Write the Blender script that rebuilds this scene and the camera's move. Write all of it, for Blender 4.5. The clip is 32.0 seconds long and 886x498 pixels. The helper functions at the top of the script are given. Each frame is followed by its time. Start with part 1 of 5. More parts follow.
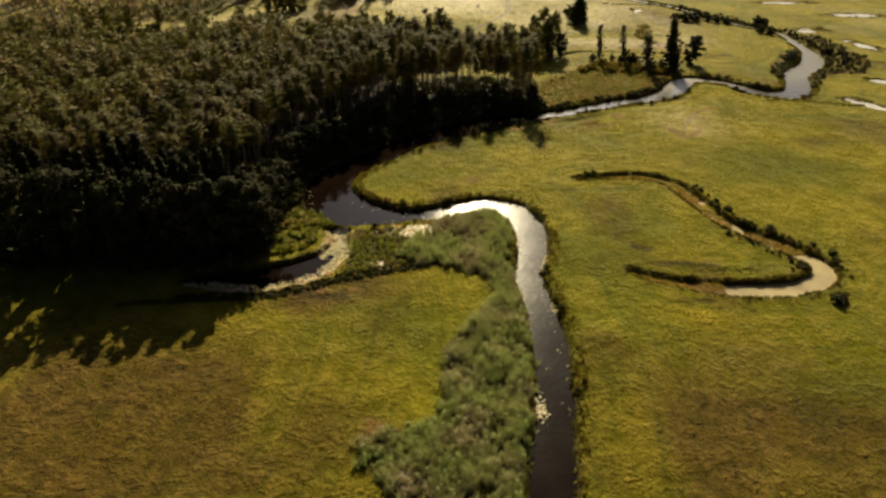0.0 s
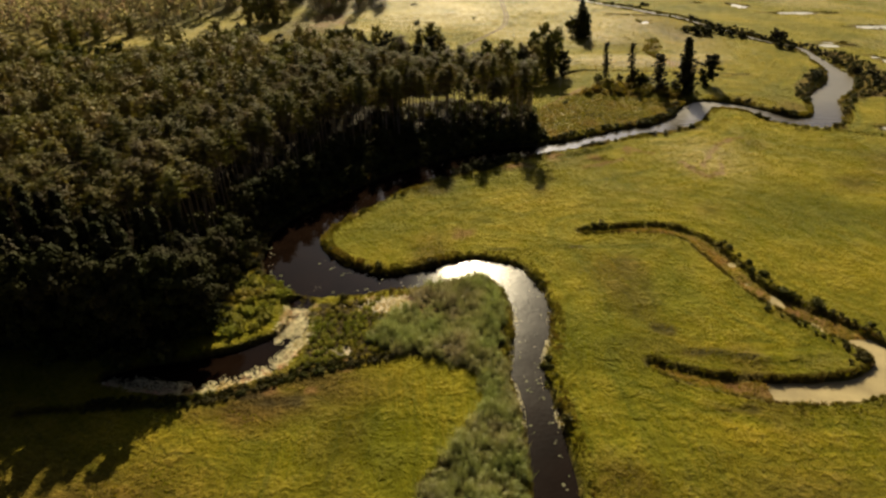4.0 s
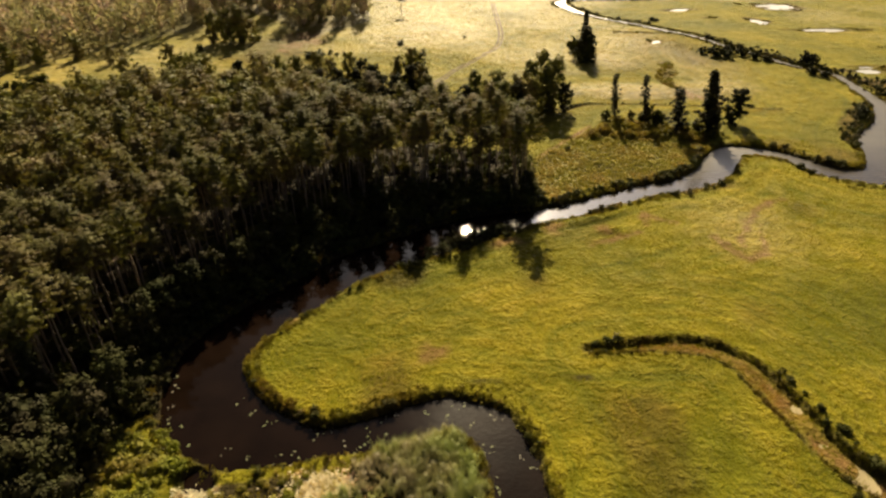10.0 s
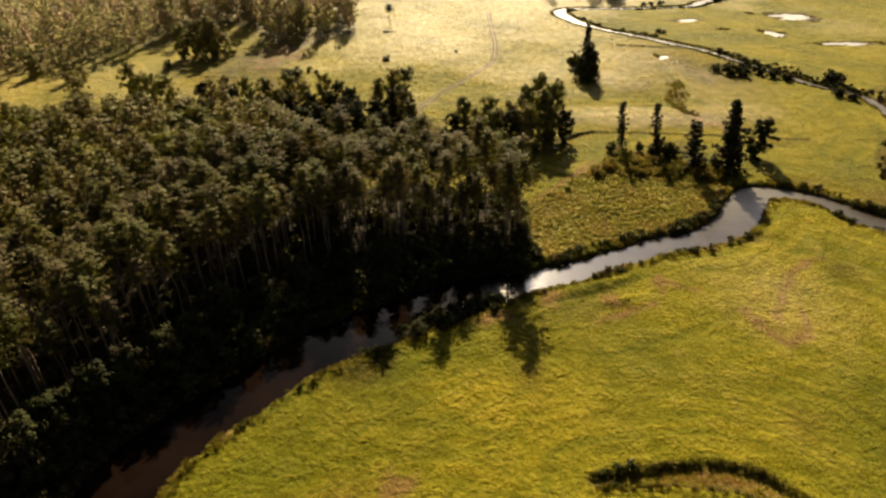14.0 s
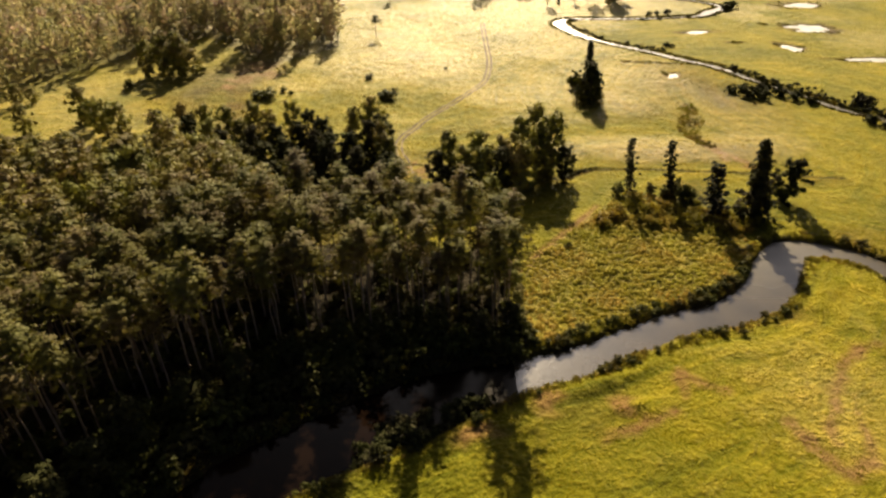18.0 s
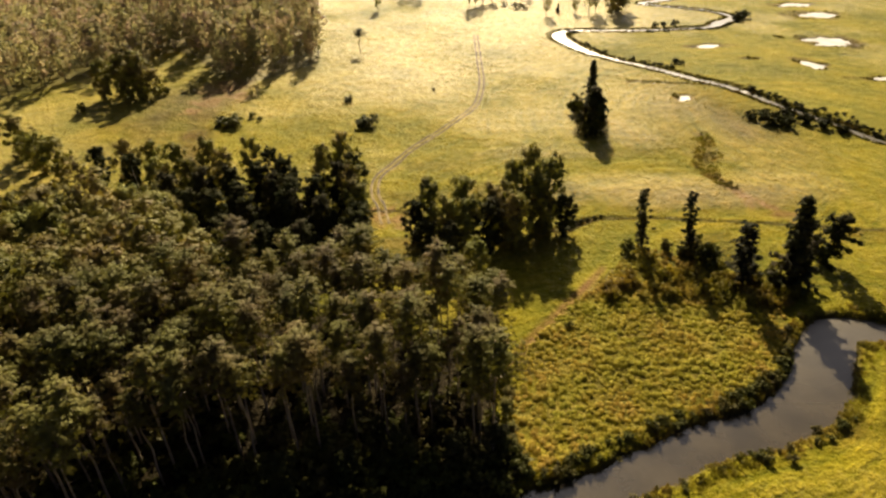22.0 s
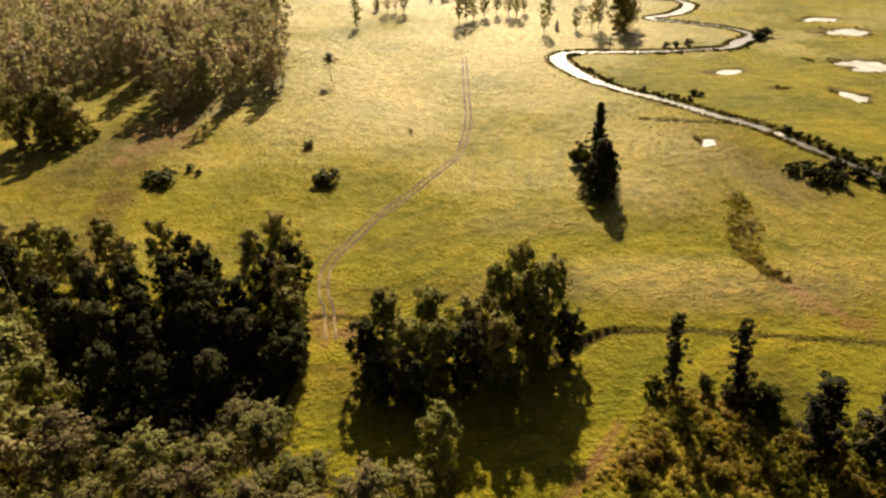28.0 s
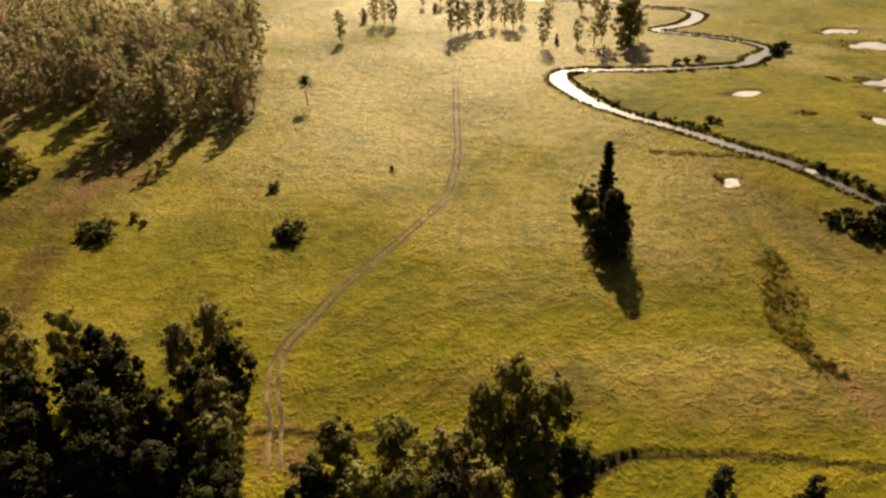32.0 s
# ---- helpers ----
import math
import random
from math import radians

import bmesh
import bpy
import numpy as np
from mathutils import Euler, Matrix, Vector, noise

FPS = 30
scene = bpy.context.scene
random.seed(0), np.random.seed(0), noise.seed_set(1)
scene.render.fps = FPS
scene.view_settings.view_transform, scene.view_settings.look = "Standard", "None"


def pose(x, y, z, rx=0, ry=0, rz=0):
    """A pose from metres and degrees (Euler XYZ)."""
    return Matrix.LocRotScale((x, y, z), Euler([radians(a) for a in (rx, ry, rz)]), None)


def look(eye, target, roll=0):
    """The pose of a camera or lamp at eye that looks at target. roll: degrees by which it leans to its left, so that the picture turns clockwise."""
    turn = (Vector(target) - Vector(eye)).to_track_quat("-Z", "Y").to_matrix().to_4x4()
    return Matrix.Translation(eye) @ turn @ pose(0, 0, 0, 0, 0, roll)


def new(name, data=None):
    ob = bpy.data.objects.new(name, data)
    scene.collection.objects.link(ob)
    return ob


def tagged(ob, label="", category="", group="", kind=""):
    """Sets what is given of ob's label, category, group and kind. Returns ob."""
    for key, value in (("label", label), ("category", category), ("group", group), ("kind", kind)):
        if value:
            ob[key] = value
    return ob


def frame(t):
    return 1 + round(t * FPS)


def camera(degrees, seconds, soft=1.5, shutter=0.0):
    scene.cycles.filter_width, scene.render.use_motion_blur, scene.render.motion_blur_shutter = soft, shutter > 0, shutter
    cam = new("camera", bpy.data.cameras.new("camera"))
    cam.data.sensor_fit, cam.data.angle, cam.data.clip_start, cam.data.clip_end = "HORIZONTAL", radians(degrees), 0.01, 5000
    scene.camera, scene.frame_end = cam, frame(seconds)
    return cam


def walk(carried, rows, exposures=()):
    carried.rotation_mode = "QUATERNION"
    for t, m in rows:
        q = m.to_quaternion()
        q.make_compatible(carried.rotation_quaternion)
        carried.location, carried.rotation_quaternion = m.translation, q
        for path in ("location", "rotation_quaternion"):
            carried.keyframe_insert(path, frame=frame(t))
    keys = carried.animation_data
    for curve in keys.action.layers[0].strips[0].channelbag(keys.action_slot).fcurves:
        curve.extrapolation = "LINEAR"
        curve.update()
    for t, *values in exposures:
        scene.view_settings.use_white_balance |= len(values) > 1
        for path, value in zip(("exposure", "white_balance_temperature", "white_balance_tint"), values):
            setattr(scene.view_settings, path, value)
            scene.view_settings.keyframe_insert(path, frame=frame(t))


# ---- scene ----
cam = camera(71.0, 32.0, soft=2.5)
PATH = [
    (0, 0.035, -0.082, 70.006, -32.052, -0.746, 0.6),
    (2, 1.721, 13.436, 69.895, -31.984, -0.838, 0.644),
    (4, 3.545, 26.782, 69.779, -31.929, -0.908, 0.681),
    (6, 5.483, 40.011, 69.66, -31.885, -0.962, 0.712),
    (8, 7.512, 53.172, 69.539, -31.85, -1.002, 0.737),
    (10, 9.61, 66.304, 69.419, -31.823, -1.032, 0.757),
    (12, 11.757, 79.437, 69.3, -31.802, -1.054, 0.772),
    (14, 13.933, 92.596, 69.185, -31.786, -1.074, 0.783),
    (16, 16.122, 105.796, 69.075, -31.772, -1.093, 0.79),
    (18, 18.308, 119.043, 68.972, -31.76, -1.115, 0.794),
    (20, 20.476, 132.338, 68.877, -31.747, -1.144, 0.795),
    (22, 22.614, 145.671, 68.792, -31.732, -1.183, 0.794),
    (24, 24.709, 159.026, 68.72, -31.713, -1.235, 0.792),
    (26, 26.753, 172.379, 68.66, -31.688, -1.305, 0.789),
    (28, 28.736, 185.696, 68.616, -31.656, -1.394, 0.785),
    (30, 30.652, 198.938, 68.589, -31.615, -1.507, 0.781),
    (32, 32.495, 212.055, 68.58, -31.563, -1.647, 0.777),
]
walk(cam, [(t, pose(x, y, z) @ pose(0, 0, 0, 0, 0, yaw) @ pose(0, 0, 0, 90 + pitch) @ pose(0, 0, 0, 0, 0, roll)) for t, x, y, z, pitch, roll, yaw in PATH], [(0, 0.54, 6400, 4), (6, 0.62, 6450, 7), (10, 0.98, 6500, 9), (14, 0.98, 6500, 10), (18, 1.24, 6500, 10), (25, 1.18, 6500, 9), (29, 0.95, 6600, 11), (32, 0.64, 6800, 12)])

# ---- light: a low warm sun ahead of the path, clear sky ----
SUN_UP, SUN_RIGHT = 31.5, 2.0
world = bpy.data.worlds.new("sky")
scene.world = world
world.use_nodes = True
wn = world.node_tree.nodes
sky = wn.new("ShaderNodeTexSky")
sky.sky_type, sky.sun_disc = "NISHITA", False
sky.sun_elevation, sky.sun_rotation = radians(SUN_UP), radians(SUN_RIGHT)
sky.air_density, sky.dust_density, sky.ozone_density = 0.08, 2.0, 1.0
wn["Background"].inputs["Strength"].default_value = 0.05
world.node_tree.links.new(sky.outputs[0], wn["Background"].inputs["Color"])
sun = new("sun", bpy.data.lights.new("sun", "SUN"))
sun.data.energy, sun.data.angle, sun.data.color = 5.0, radians(0.6), (1.0, 0.81, 0.52)
toward = Vector((math.sin(radians(SUN_RIGHT)) * math.cos(radians(SUN_UP)), math.cos(radians(SUN_RIGHT)) * math.cos(radians(SUN_UP)), math.sin(radians(SUN_UP))))
sun.matrix_world = look(toward * 600, (0, 0, 0))

# ---- small numeric tools ----
rng = np.random.default_rng(7)


def lattice(i, j, seed):
    h = np.sin(i * 127.1 + j * 311.7 + seed * 74.7) * 43758.5453
    return h - np.floor(h)


def vnoise(x, y, size, seed=0):
    """Smooth value noise from 0 to 1 with cells of the given size in metres."""
    u, v = np.asarray(x, float) / size, np.asarray(y, float) / size
    i, j = np.floor(u), np.floor(v)
    a, b = u - i, v - j
    a, b = a * a * (3 - 2 * a), b * b * (3 - 2 * b)
    return (lattice(i, j, seed) * (1 - a) + lattice(i + 1, j, seed) * a) * (1 - b) + (lattice(i, j + 1, seed) * (1 - a) + lattice(i + 1, j + 1, seed) * a) * b


def spline(points, cuts=4):
    """A smooth curve (Catmull-Rom) through rows of x, y, width."""
    p = np.array(points, float)
    p = np.vstack([2 * p[0] - p[1], p, 2 * p[-1] - p[-2]])
    out = []
    for k in range(1, len(p) - 2):
        for s in np.arange(cuts) / cuts:
            out.append(0.5 * (2 * p[k] + (p[k + 1] - p[k - 1]) * s + (2 * p[k - 1] - 5 * p[k] + 4 * p[k + 1] - p[k + 2]) * s * s + (3 * p[k] - p[k - 1] - 3 * p[k + 1] + p[k + 2]) * s ** 3))
    out.append(p[-2])
    return np.array(out)


def beyond(x, y, curve, reach=25.0):
    """How far places lie outside a band along a curve (negative: within it)."""
    x, y = np.asarray(x, float).ravel(), np.asarray(y, float).ravel()
    out = np.full(len(x), reach)
    a, b = curve[:-1], curve[1:]
    lo, hi = curve[:, :2].min(0) - reach, curve[:, :2].max(0) + reach
    near = np.flatnonzero((x > lo[0]) & (x < hi[0]) & (y > lo[1]) & (y < hi[1]))
    dx, dy = b[:, 0] - a[:, 0], b[:, 1] - a[:, 1]
    ll = dx * dx + dy * dy + 1e-9
    for k in range(0, len(near), 20000):
        n = near[k : k + 20000]
        px, py = x[n, None] - a[None, :, 0], y[n, None] - a[None, :, 1]
        s = np.clip((px * dx + py * dy) / ll, 0, 1)
        d = np.hypot(px - s * dx, py - s * dy) - 0.5 * (a[None, :, 2] * (1 - s) + b[None, :, 2] * s)
        out[n] = np.minimum(d.min(1), reach)
    return out


def inside(x, y, poly):
    x, y = np.asarray(x, float), np.asarray(y, float)
    hit = np.zeros(x.shape, bool)
    for (x0, y0), (x1, y1) in zip(poly, poly[1:] + poly[:1]):
        if y0 != y1:
            hit ^= ((y0 > y) != (y1 > y)) & (x < (x1 - x0) * (y - y0) / (y1 - y0) + x0)
    return hit


def scatter(poly, gap, jitter=0.42):
    """Places on a shaken grid within an outline."""
    p = np.array(poly)
    xs, ys = np.arange(p[:, 0].min(), p[:, 0].max(), gap), np.arange(p[:, 1].min(), p[:, 1].max(), gap)
    gx, gy = [v.ravel() for v in np.meshgrid(xs, ys)]
    gx, gy = gx + rng.uniform(-jitter, jitter, gx.size) * gap, gy + rng.uniform(-jitter, jitter, gy.size) * gap
    keep = inside(gx, gy, poly)
    return gx[keep], gy[keep]


def mesh_of(name, verts, faces, material, smooth=False, tone=None):
    """A mesh from arrays of corners and of faces with equally many corners each."""
    me = bpy.data.meshes.new(name)
    verts, faces = np.asarray(verts, np.float32), np.asarray(faces, np.int32)
    n, k = faces.shape
    me.vertices.add(len(verts))
    me.vertices.foreach_set("co", verts.ravel())
    me.loops.add(n * k)
    me.loops.foreach_set("vertex_index", faces.ravel())
    me.polygons.add(n)
    me.polygons.foreach_set("loop_start", np.arange(0, n * k, k, dtype=np.int32))
    if smooth:
        me.polygons.foreach_set("use_smooth", np.ones(n, bool))
    me.update(calc_edges=True)
    me.materials.append(material)
    if tone is not None:
        me.attributes.new("tone", "FLOAT", "POINT").data.foreach_set("value", np.ascontiguousarray(tone, np.float32))
    return me


def join(parts):
    """Join (verts, faces) pairs into one."""
    vs, fs, at = [], [], 0
    for v, f in parts:
        vs.append(v), fs.append(f + at)
        at += len(v)
    return np.vstack(vs), np.vstack(fs)


def part(name, me, parent, label=""):
    ob = new(name, me)
    ob.parent = parent
    return tagged(ob, label)


# ---- materials ----
def nodes_of(name):
    m = bpy.data.materials.new(name)
    m.use_nodes = True
    t = m.node_tree
    return m, t.nodes, t.links, t.nodes["Principled BSDF"]


def noise_node(n, l, scale, detail=3.0, rough=0.6, coord=None):
    t = n.new("ShaderNodeTexNoise")
    t.inputs["Scale"].default_value, t.inputs["Detail"].default_value, t.inputs["Roughness"].default_value = scale, detail, rough
    if coord is not None:
        l.new(coord, t.inputs["Vector"])
    return t.outputs["Fac"]


def ramp(n, l, fac, stops):
    r = n.new("ShaderNodeValToRGB")
    e = r.color_ramp.elements
    e[0].position, e[1].position = stops[0][0], stops[-1][0]
    for at, _ in stops[1:-1]:
        e.new(at)
    for k, (at, c) in enumerate(stops):
        e[k].color = (*c, 1) if len(c) == 3 else c
    l.new(fac, r.inputs["Fac"])
    return r.outputs["Color"]


def mix(n, l, fac, a, b, kind="MIX"):
    m = n.new("ShaderNodeMix")
    m.data_type, m.blend_type = "RGBA", kind
    for socket, value in ((m.inputs["Factor"], fac), (m.inputs["A"], a), (m.inputs["B"], b)):
        if isinstance(value, bpy.types.NodeSocket):
            l.new(value, socket)
        elif isinstance(value, (int, float)):
            socket.default_value = value
        else:
            socket.default_value = (*value, 1)
    return m.outputs["Result"]


def math_node(n, l, op, a, b):
    m = n.new("ShaderNodeMath")
    m.operation = op
    for k, v in enumerate((a, b)):
        if isinstance(v, bpy.types.NodeSocket):
            l.new(v, m.inputs[k])
        else:
            m.inputs[k].default_value = v
    return m.outputs[0]


def bump(n, l, bsdf, height, strength, distance):
    b = n.new("ShaderNodeBump")
    b.inputs["Strength"].default_value, b.inputs["Distance"].default_value = strength, distance
    l.new(height, b.inputs["Height"])
    l.new(b.outputs[0], bsdf.inputs["Normal"])


def leaf_material(name, dark, light, through_light=0.35, glow=(1.0, 1.0, 0.5), rough=0.6, gloss=0.06, vary=1.0):
    """Leaves, needles or blades: they differ leaf by leaf and plant by plant and let some light through."""
    m, n, l, b = nodes_of(name)
    info, geo = n.new("ShaderNodeObjectInfo"), n.new("ShaderNodeNewGeometry")
    patch = noise_node(n, l, 0.35, 2.0, 0.6, geo.outputs["Position"])
    f = math_node(n, l, "MULTIPLY", info.outputs["Random"], 0.55)
    f = math_node(n, l, "ADD", f, math_node(n, l, "MULTIPLY", geo.outputs["Random Per Island"], 0.26))
    f = math_node(n, l, "ADD", f, math_node(n, l, "MULTIPLY", math_node(n, l, "SUBTRACT", patch, 0.3), 0.6))
    tone = n.new("ShaderNodeAttribute")
    tone.attribute_name = "tone"
    f = math_node(n, l, "ADD", f, math_node(n, l, "MULTIPLY", tone.outputs["Fac"], 0.5))
    colour = ramp(n, l, f, [(0.05, dark), (0.95, light)])
    # some plants rusty or grey, others greener
    hue = noise_node(n, l, 0.13, 2.0, 0.6, geo.outputs["Position"])
    colour = mix(n, l, vary, colour, ramp(n, l, hue, [(0.36, (0.93, 1.03, 0.95)), (0.5, (1.0, 1.0, 1.05)), (0.66, (1.13, 0.96, 1.5))]), "MULTIPLY")
    l.new(colour, b.inputs["Base Color"])
    b.inputs["Roughness"].default_value = rough
    b.inputs["Specular IOR Level"].default_value = gloss
    tr, ms = n.new("ShaderNodeBsdfTranslucent"), n.new("ShaderNodeMixShader")
    l.new(mix(n, l, 1.0, colour, glow, "MULTIPLY"), tr.inputs["Color"])
    ms.inputs[0].default_value = through_light
    l.new(b.outputs[0], ms.inputs[1]), l.new(tr.outputs[0], ms.inputs[2])
    l.new(ms.outputs[0], n["Material Output"].inputs["Surface"])
    return m


def bark_material(name, low, high, scale):
    m, n, l, b = nodes_of(name)
    geo, info = n.new("ShaderNodeNewGeometry"), n.new("ShaderNodeObjectInfo")
    grain = noise_node(n, l, scale, 4.0, 0.7, geo.outputs["Position"])
    f = math_node(n, l, "ADD", math_node(n, l, "MULTIPLY", grain, 0.8), math_node(n, l, "MULTIPLY", info.outputs["Random"], 0.2))
    l.new(ramp(n, l, f, [(0.3, low), (0.7, high)]), b.inputs["Base Color"])
    b.inputs["Roughness"].default_value = 0.9
    bump(n, l, b, grain, 0.6, 0.05)
    return m


def water_material(name, body, rough, ripple, gloss=0.5, upstream=None, ior=1.33, shelter=False):
    m, n, l, b = nodes_of(name)
    geo = n.new("ShaderNodeNewGeometry")
    murk = noise_node(n, l, 0.15, 3.0, 0.6, geo.outputs["Position"])
    l.new(ramp(n, l, murk, [(0.3, tuple(c * 0.7 for c in body)), (0.7, tuple(c * 1.3 for c in body))]), b.inputs["Base Color"])
    patch = noise_node(n, l, 0.09, 2.0, 0.6, geo.outputs["Position"])
    r = math_node(n, l, "ADD", rough, math_node(n, l, "MULTIPLY", patch, rough * 0.8))
    if shelter:
        # still under the trees, ruffled out in the open
        where, lee = n.new("ShaderNodeSeparateXYZ"), n.new("ShaderNodeMapRange")
        l.new(geo.outputs["Position"], where.inputs[0])
        reach = math_node(n, l, "SUBTRACT", where.outputs["X"], math_node(n, l, "MULTIPLY", math_node(n, l, "SUBTRACT", where.outputs["Y"], 130.0), 0.35))
        l.new(reach, lee.inputs["Value"])
        lee.inputs["From Min"].default_value, lee.inputs["From Max"].default_value, lee.inputs["To Min"].default_value, lee.inputs["To Max"].default_value = -12.0, 8.0, 0.12, 1.0
        r = math_node(n, l, "MULTIPLY", r, lee.outputs[0])
    if upstream:
        # wind ruffles the reach farther up
        where, far = n.new("ShaderNodeSeparateXYZ"), n.new("ShaderNodeMapRange")
        l.new(geo.outputs["Position"], where.inputs[0]), l.new(where.outputs["Y"], far.inputs["Value"])
        far.inputs["From Min"].default_value, far.inputs["From Max"].default_value, far.inputs["To Max"].default_value = 204.0, 235.0, upstream
        r = math_node(n, l, "ADD", r, far.outputs[0])
        l.new(math_node(n, l, "ADD", far.outputs[0], 0.18), b.inputs["Coat Roughness"])
    l.new(r, b.inputs["Roughness"])
    b.inputs["IOR"].default_value = ior
    b.inputs["Specular IOR Level"].default_value = gloss
    if upstream:
        # extra coat layer, added to brighten the open reach like low sky
        b.inputs["Coat Weight"].default_value = 0.6
    wave = noise_node(n, l, 1.6, 3.0, 0.6, geo.outputs["Position"])
    if shelter:
        wave = math_node(n, l, "MULTIPLY", wave, lee.outputs[0])
    bump(n, l, b, wave, ripple, 0.06)
    return m


def ground_material():
    m, n, l, b = nodes_of("meadow")
    geo = n.new("ShaderNodeNewGeometry")
    pos = geo.outputs["Position"]

    def attr(name):
        a = n.new("ShaderNodeAttribute")
        a.attribute_name = name
        return a.outputs["Fac"]

    broad = noise_node(n, l, 0.035, 4.0, 0.6, pos)
    middle = noise_node(n, l, 0.22, 4.0, 0.65, pos)
    stretch = n.new("ShaderNodeMapping")
    stretch.inputs["Scale"].default_value = (0.95, 1.0, 1.0)
    stretch.inputs["Rotation"].default_value = (0, 0, radians(28))
    l.new(pos, stretch.inputs["Vector"])
    swath = noise_node(n, l, 0.42, 5.0, 0.68, stretch.outputs[0])
    fine = noise_node(n, l, 3.0, 4.0, 0.75, pos)
    grass = ramp(n, l, broad, [(0.34, GRASS_DARK), (0.5, GRASS), (0.66, GRASS_LIGHT)])
    dry = math_node(n, l, "ADD", attr("straw"), math_node(n, l, "MULTIPLY", math_node(n, l, "SUBTRACT", middle, 0.5), 0.55))
    dryness = n.new("ShaderNodeMapRange")
    dryness.inputs["From Min"].default_value, dryness.inputs["From Max"].default_value = 0.1, 0.95
    l.new(dry, dryness.inputs["Value"])
    colour = mix(n, l, dryness.outputs[0], grass, ramp(n, l, swath, [(0.3, STRAW_DARK), (0.7, STRAW)]))
    colour = mix(n, l, attr("brown"), colour, ramp(n, l, swath, [(0.3, (0.07, 0.048, 0.011)), (0.7, (0.18, 0.122, 0.028))]))
    colour = mix(n, l, 0.2, colour, ramp(n, l, swath, [(0.3, (0.4, 0.42, 0.35)), (0.48, (0.85, 0.87, 0.85)), (0.7, (1.35, 1.28, 1.1))]), "MULTIPLY")
    colour = mix(n, l, 0.5, colour, ramp(n, l, middle, [(0.32, (0.6, 0.66, 0.55)), (0.5, (1.0, 1.0, 1.0)), (0.68, (1.3, 1.18, 1.0))]), "MULTIPLY")
    colour = mix(n, l, 0.75, colour, ramp(n, l, fine, [(0.3, (0.45, 0.45, 0.4)), (0.55, (1.0, 1.0, 1.0)), (0.75, (1.35, 1.3, 1.2))]), "MULTIPLY")
    # tussocks: shade painted into the hollows, light onto the tops
    lump = noise_node(n, l, 1.1, 3.0, 0.6, pos)
    colour = mix(n, l, 0.45, colour, ramp(n, l, lump, [(0.34, (0.55, 0.6, 0.55)), (0.48, (1.0, 1.0, 1.0)), (0.66, (1.2, 1.16, 1.1))]), "MULTIPLY")
    # mown lines run along the banks
    line, xyz = n.new("ShaderNodeCombineXYZ"), n.new("ShaderNodeSeparateXYZ")
    l.new(pos, xyz.inputs[0])
    l.new(attr("mow"), line.inputs["X"])
    l.new(math_node(n, l, "MULTIPLY", xyz.outputs["X"], 0.05), line.inputs["Y"]), l.new(math_node(n, l, "MULTIPLY", xyz.outputs["Y"], 0.05), line.inputs["Z"])
    mown = noise_node(n, l, 0.5, 4.0, 0.7, line.outputs[0])
    colour = mix(n, l, 0.62, colour, ramp(n, l, mown, [(0.34, (0.5, 0.62, 0.5)), (0.5, (1.0, 1.0, 1.0)), (0.66, (1.22, 1.14, 1.05))]), "MULTIPLY")
    colour = mix(n, l, math_node(n, l, "MULTIPLY", attr("lush"), math_node(n, l, "ADD", 0.35, middle)), colour, mix(n, l, 1.0, colour, (0.6, 0.7, 0.55), "MULTIPLY"))
    soil = ramp(n, l, fine, [(0.3, (0.12, 0.06, 0.022)), (0.7, (0.33, 0.195, 0.08))])
    rag = math_node(n, l, "MULTIPLY", attr("soil"), math_node(n, l, "ADD", 0.35, math_node(n, l, "MULTIPLY", middle, 1.2)))
    colour = mix(n, l, rag, colour, soil)
    # forest litter, with the shade of the trees painted into its dark colour
    colour = mix(n, l, attr("litter_shade"), colour, ramp(n, l, fine, [(0.3, (0.012, 0.01, 0.006)), (0.7, (0.036, 0.028, 0.014))]))
    # wet mud; along the oxbow rim also the painted shade of its bank
    colour = mix(n, l, attr("wet"), colour, ramp(n, l, fine, [(0.3, (0.02, 0.016, 0.008)), (0.7, (0.07, 0.055, 0.025))]))
    l.new(colour, b.inputs["Base Color"])
    b.inputs["Roughness"].default_value = 0.58
    l.new(math_node(n, l, "ADD", 0.03, math_node(n, l, "MULTIPLY", dryness.outputs[0], 0.28)), b.inputs["Specular IOR Level"])
    b.inputs["Specular Tint"].default_value = (1.0, 0.85, 0.5, 1)
    # only living grass has a fuzz that takes the light
    bare = math_node(n, l, "MAXIMUM", math_node(n, l, "MAXIMUM", attr("wet"), attr("soil")), math_node(n, l, "MAXIMUM", attr("litter_shade"), math_node(n, l, "MULTIPLY", attr("brown"), 0.75)))
    fuzz = math_node(n, l, "MULTIPLY", ramp(n, l, middle, [(0.34, (0.04, 0.04, 0.04)), (0.66, (0.22, 0.22, 0.22))]), math_node(n, l, "SUBTRACT", 1.0, bare))
    l.new(fuzz, b.inputs["Sheen Weight"])
    b.inputs["Sheen Roughness"].default_value, b.inputs["Sheen Tint"].default_value = 0.4, (1.0, 0.86, 0.45, 1)
    cell = n.new("ShaderNodeTexVoronoi")
    cell.inputs["Scale"].default_value, cell.inputs["Randomness"].default_value = 1.25, 1.0
    l.new(pos, cell.inputs["Vector"])
    dome = math_node(n, l, "MULTIPLY", math_node(n, l, "SUBTRACT", 1.0, cell.outputs["Distance"]), ramp(n, l, middle, [(0.35, (0.2, 0.2, 0.2)), (0.6, (1, 1, 1))]))
    relief = math_node(n, l, "ADD", math_node(n, l, "MULTIPLY", swath, 0.3), math_node(n, l, "MULTIPLY", fine, 0.6))
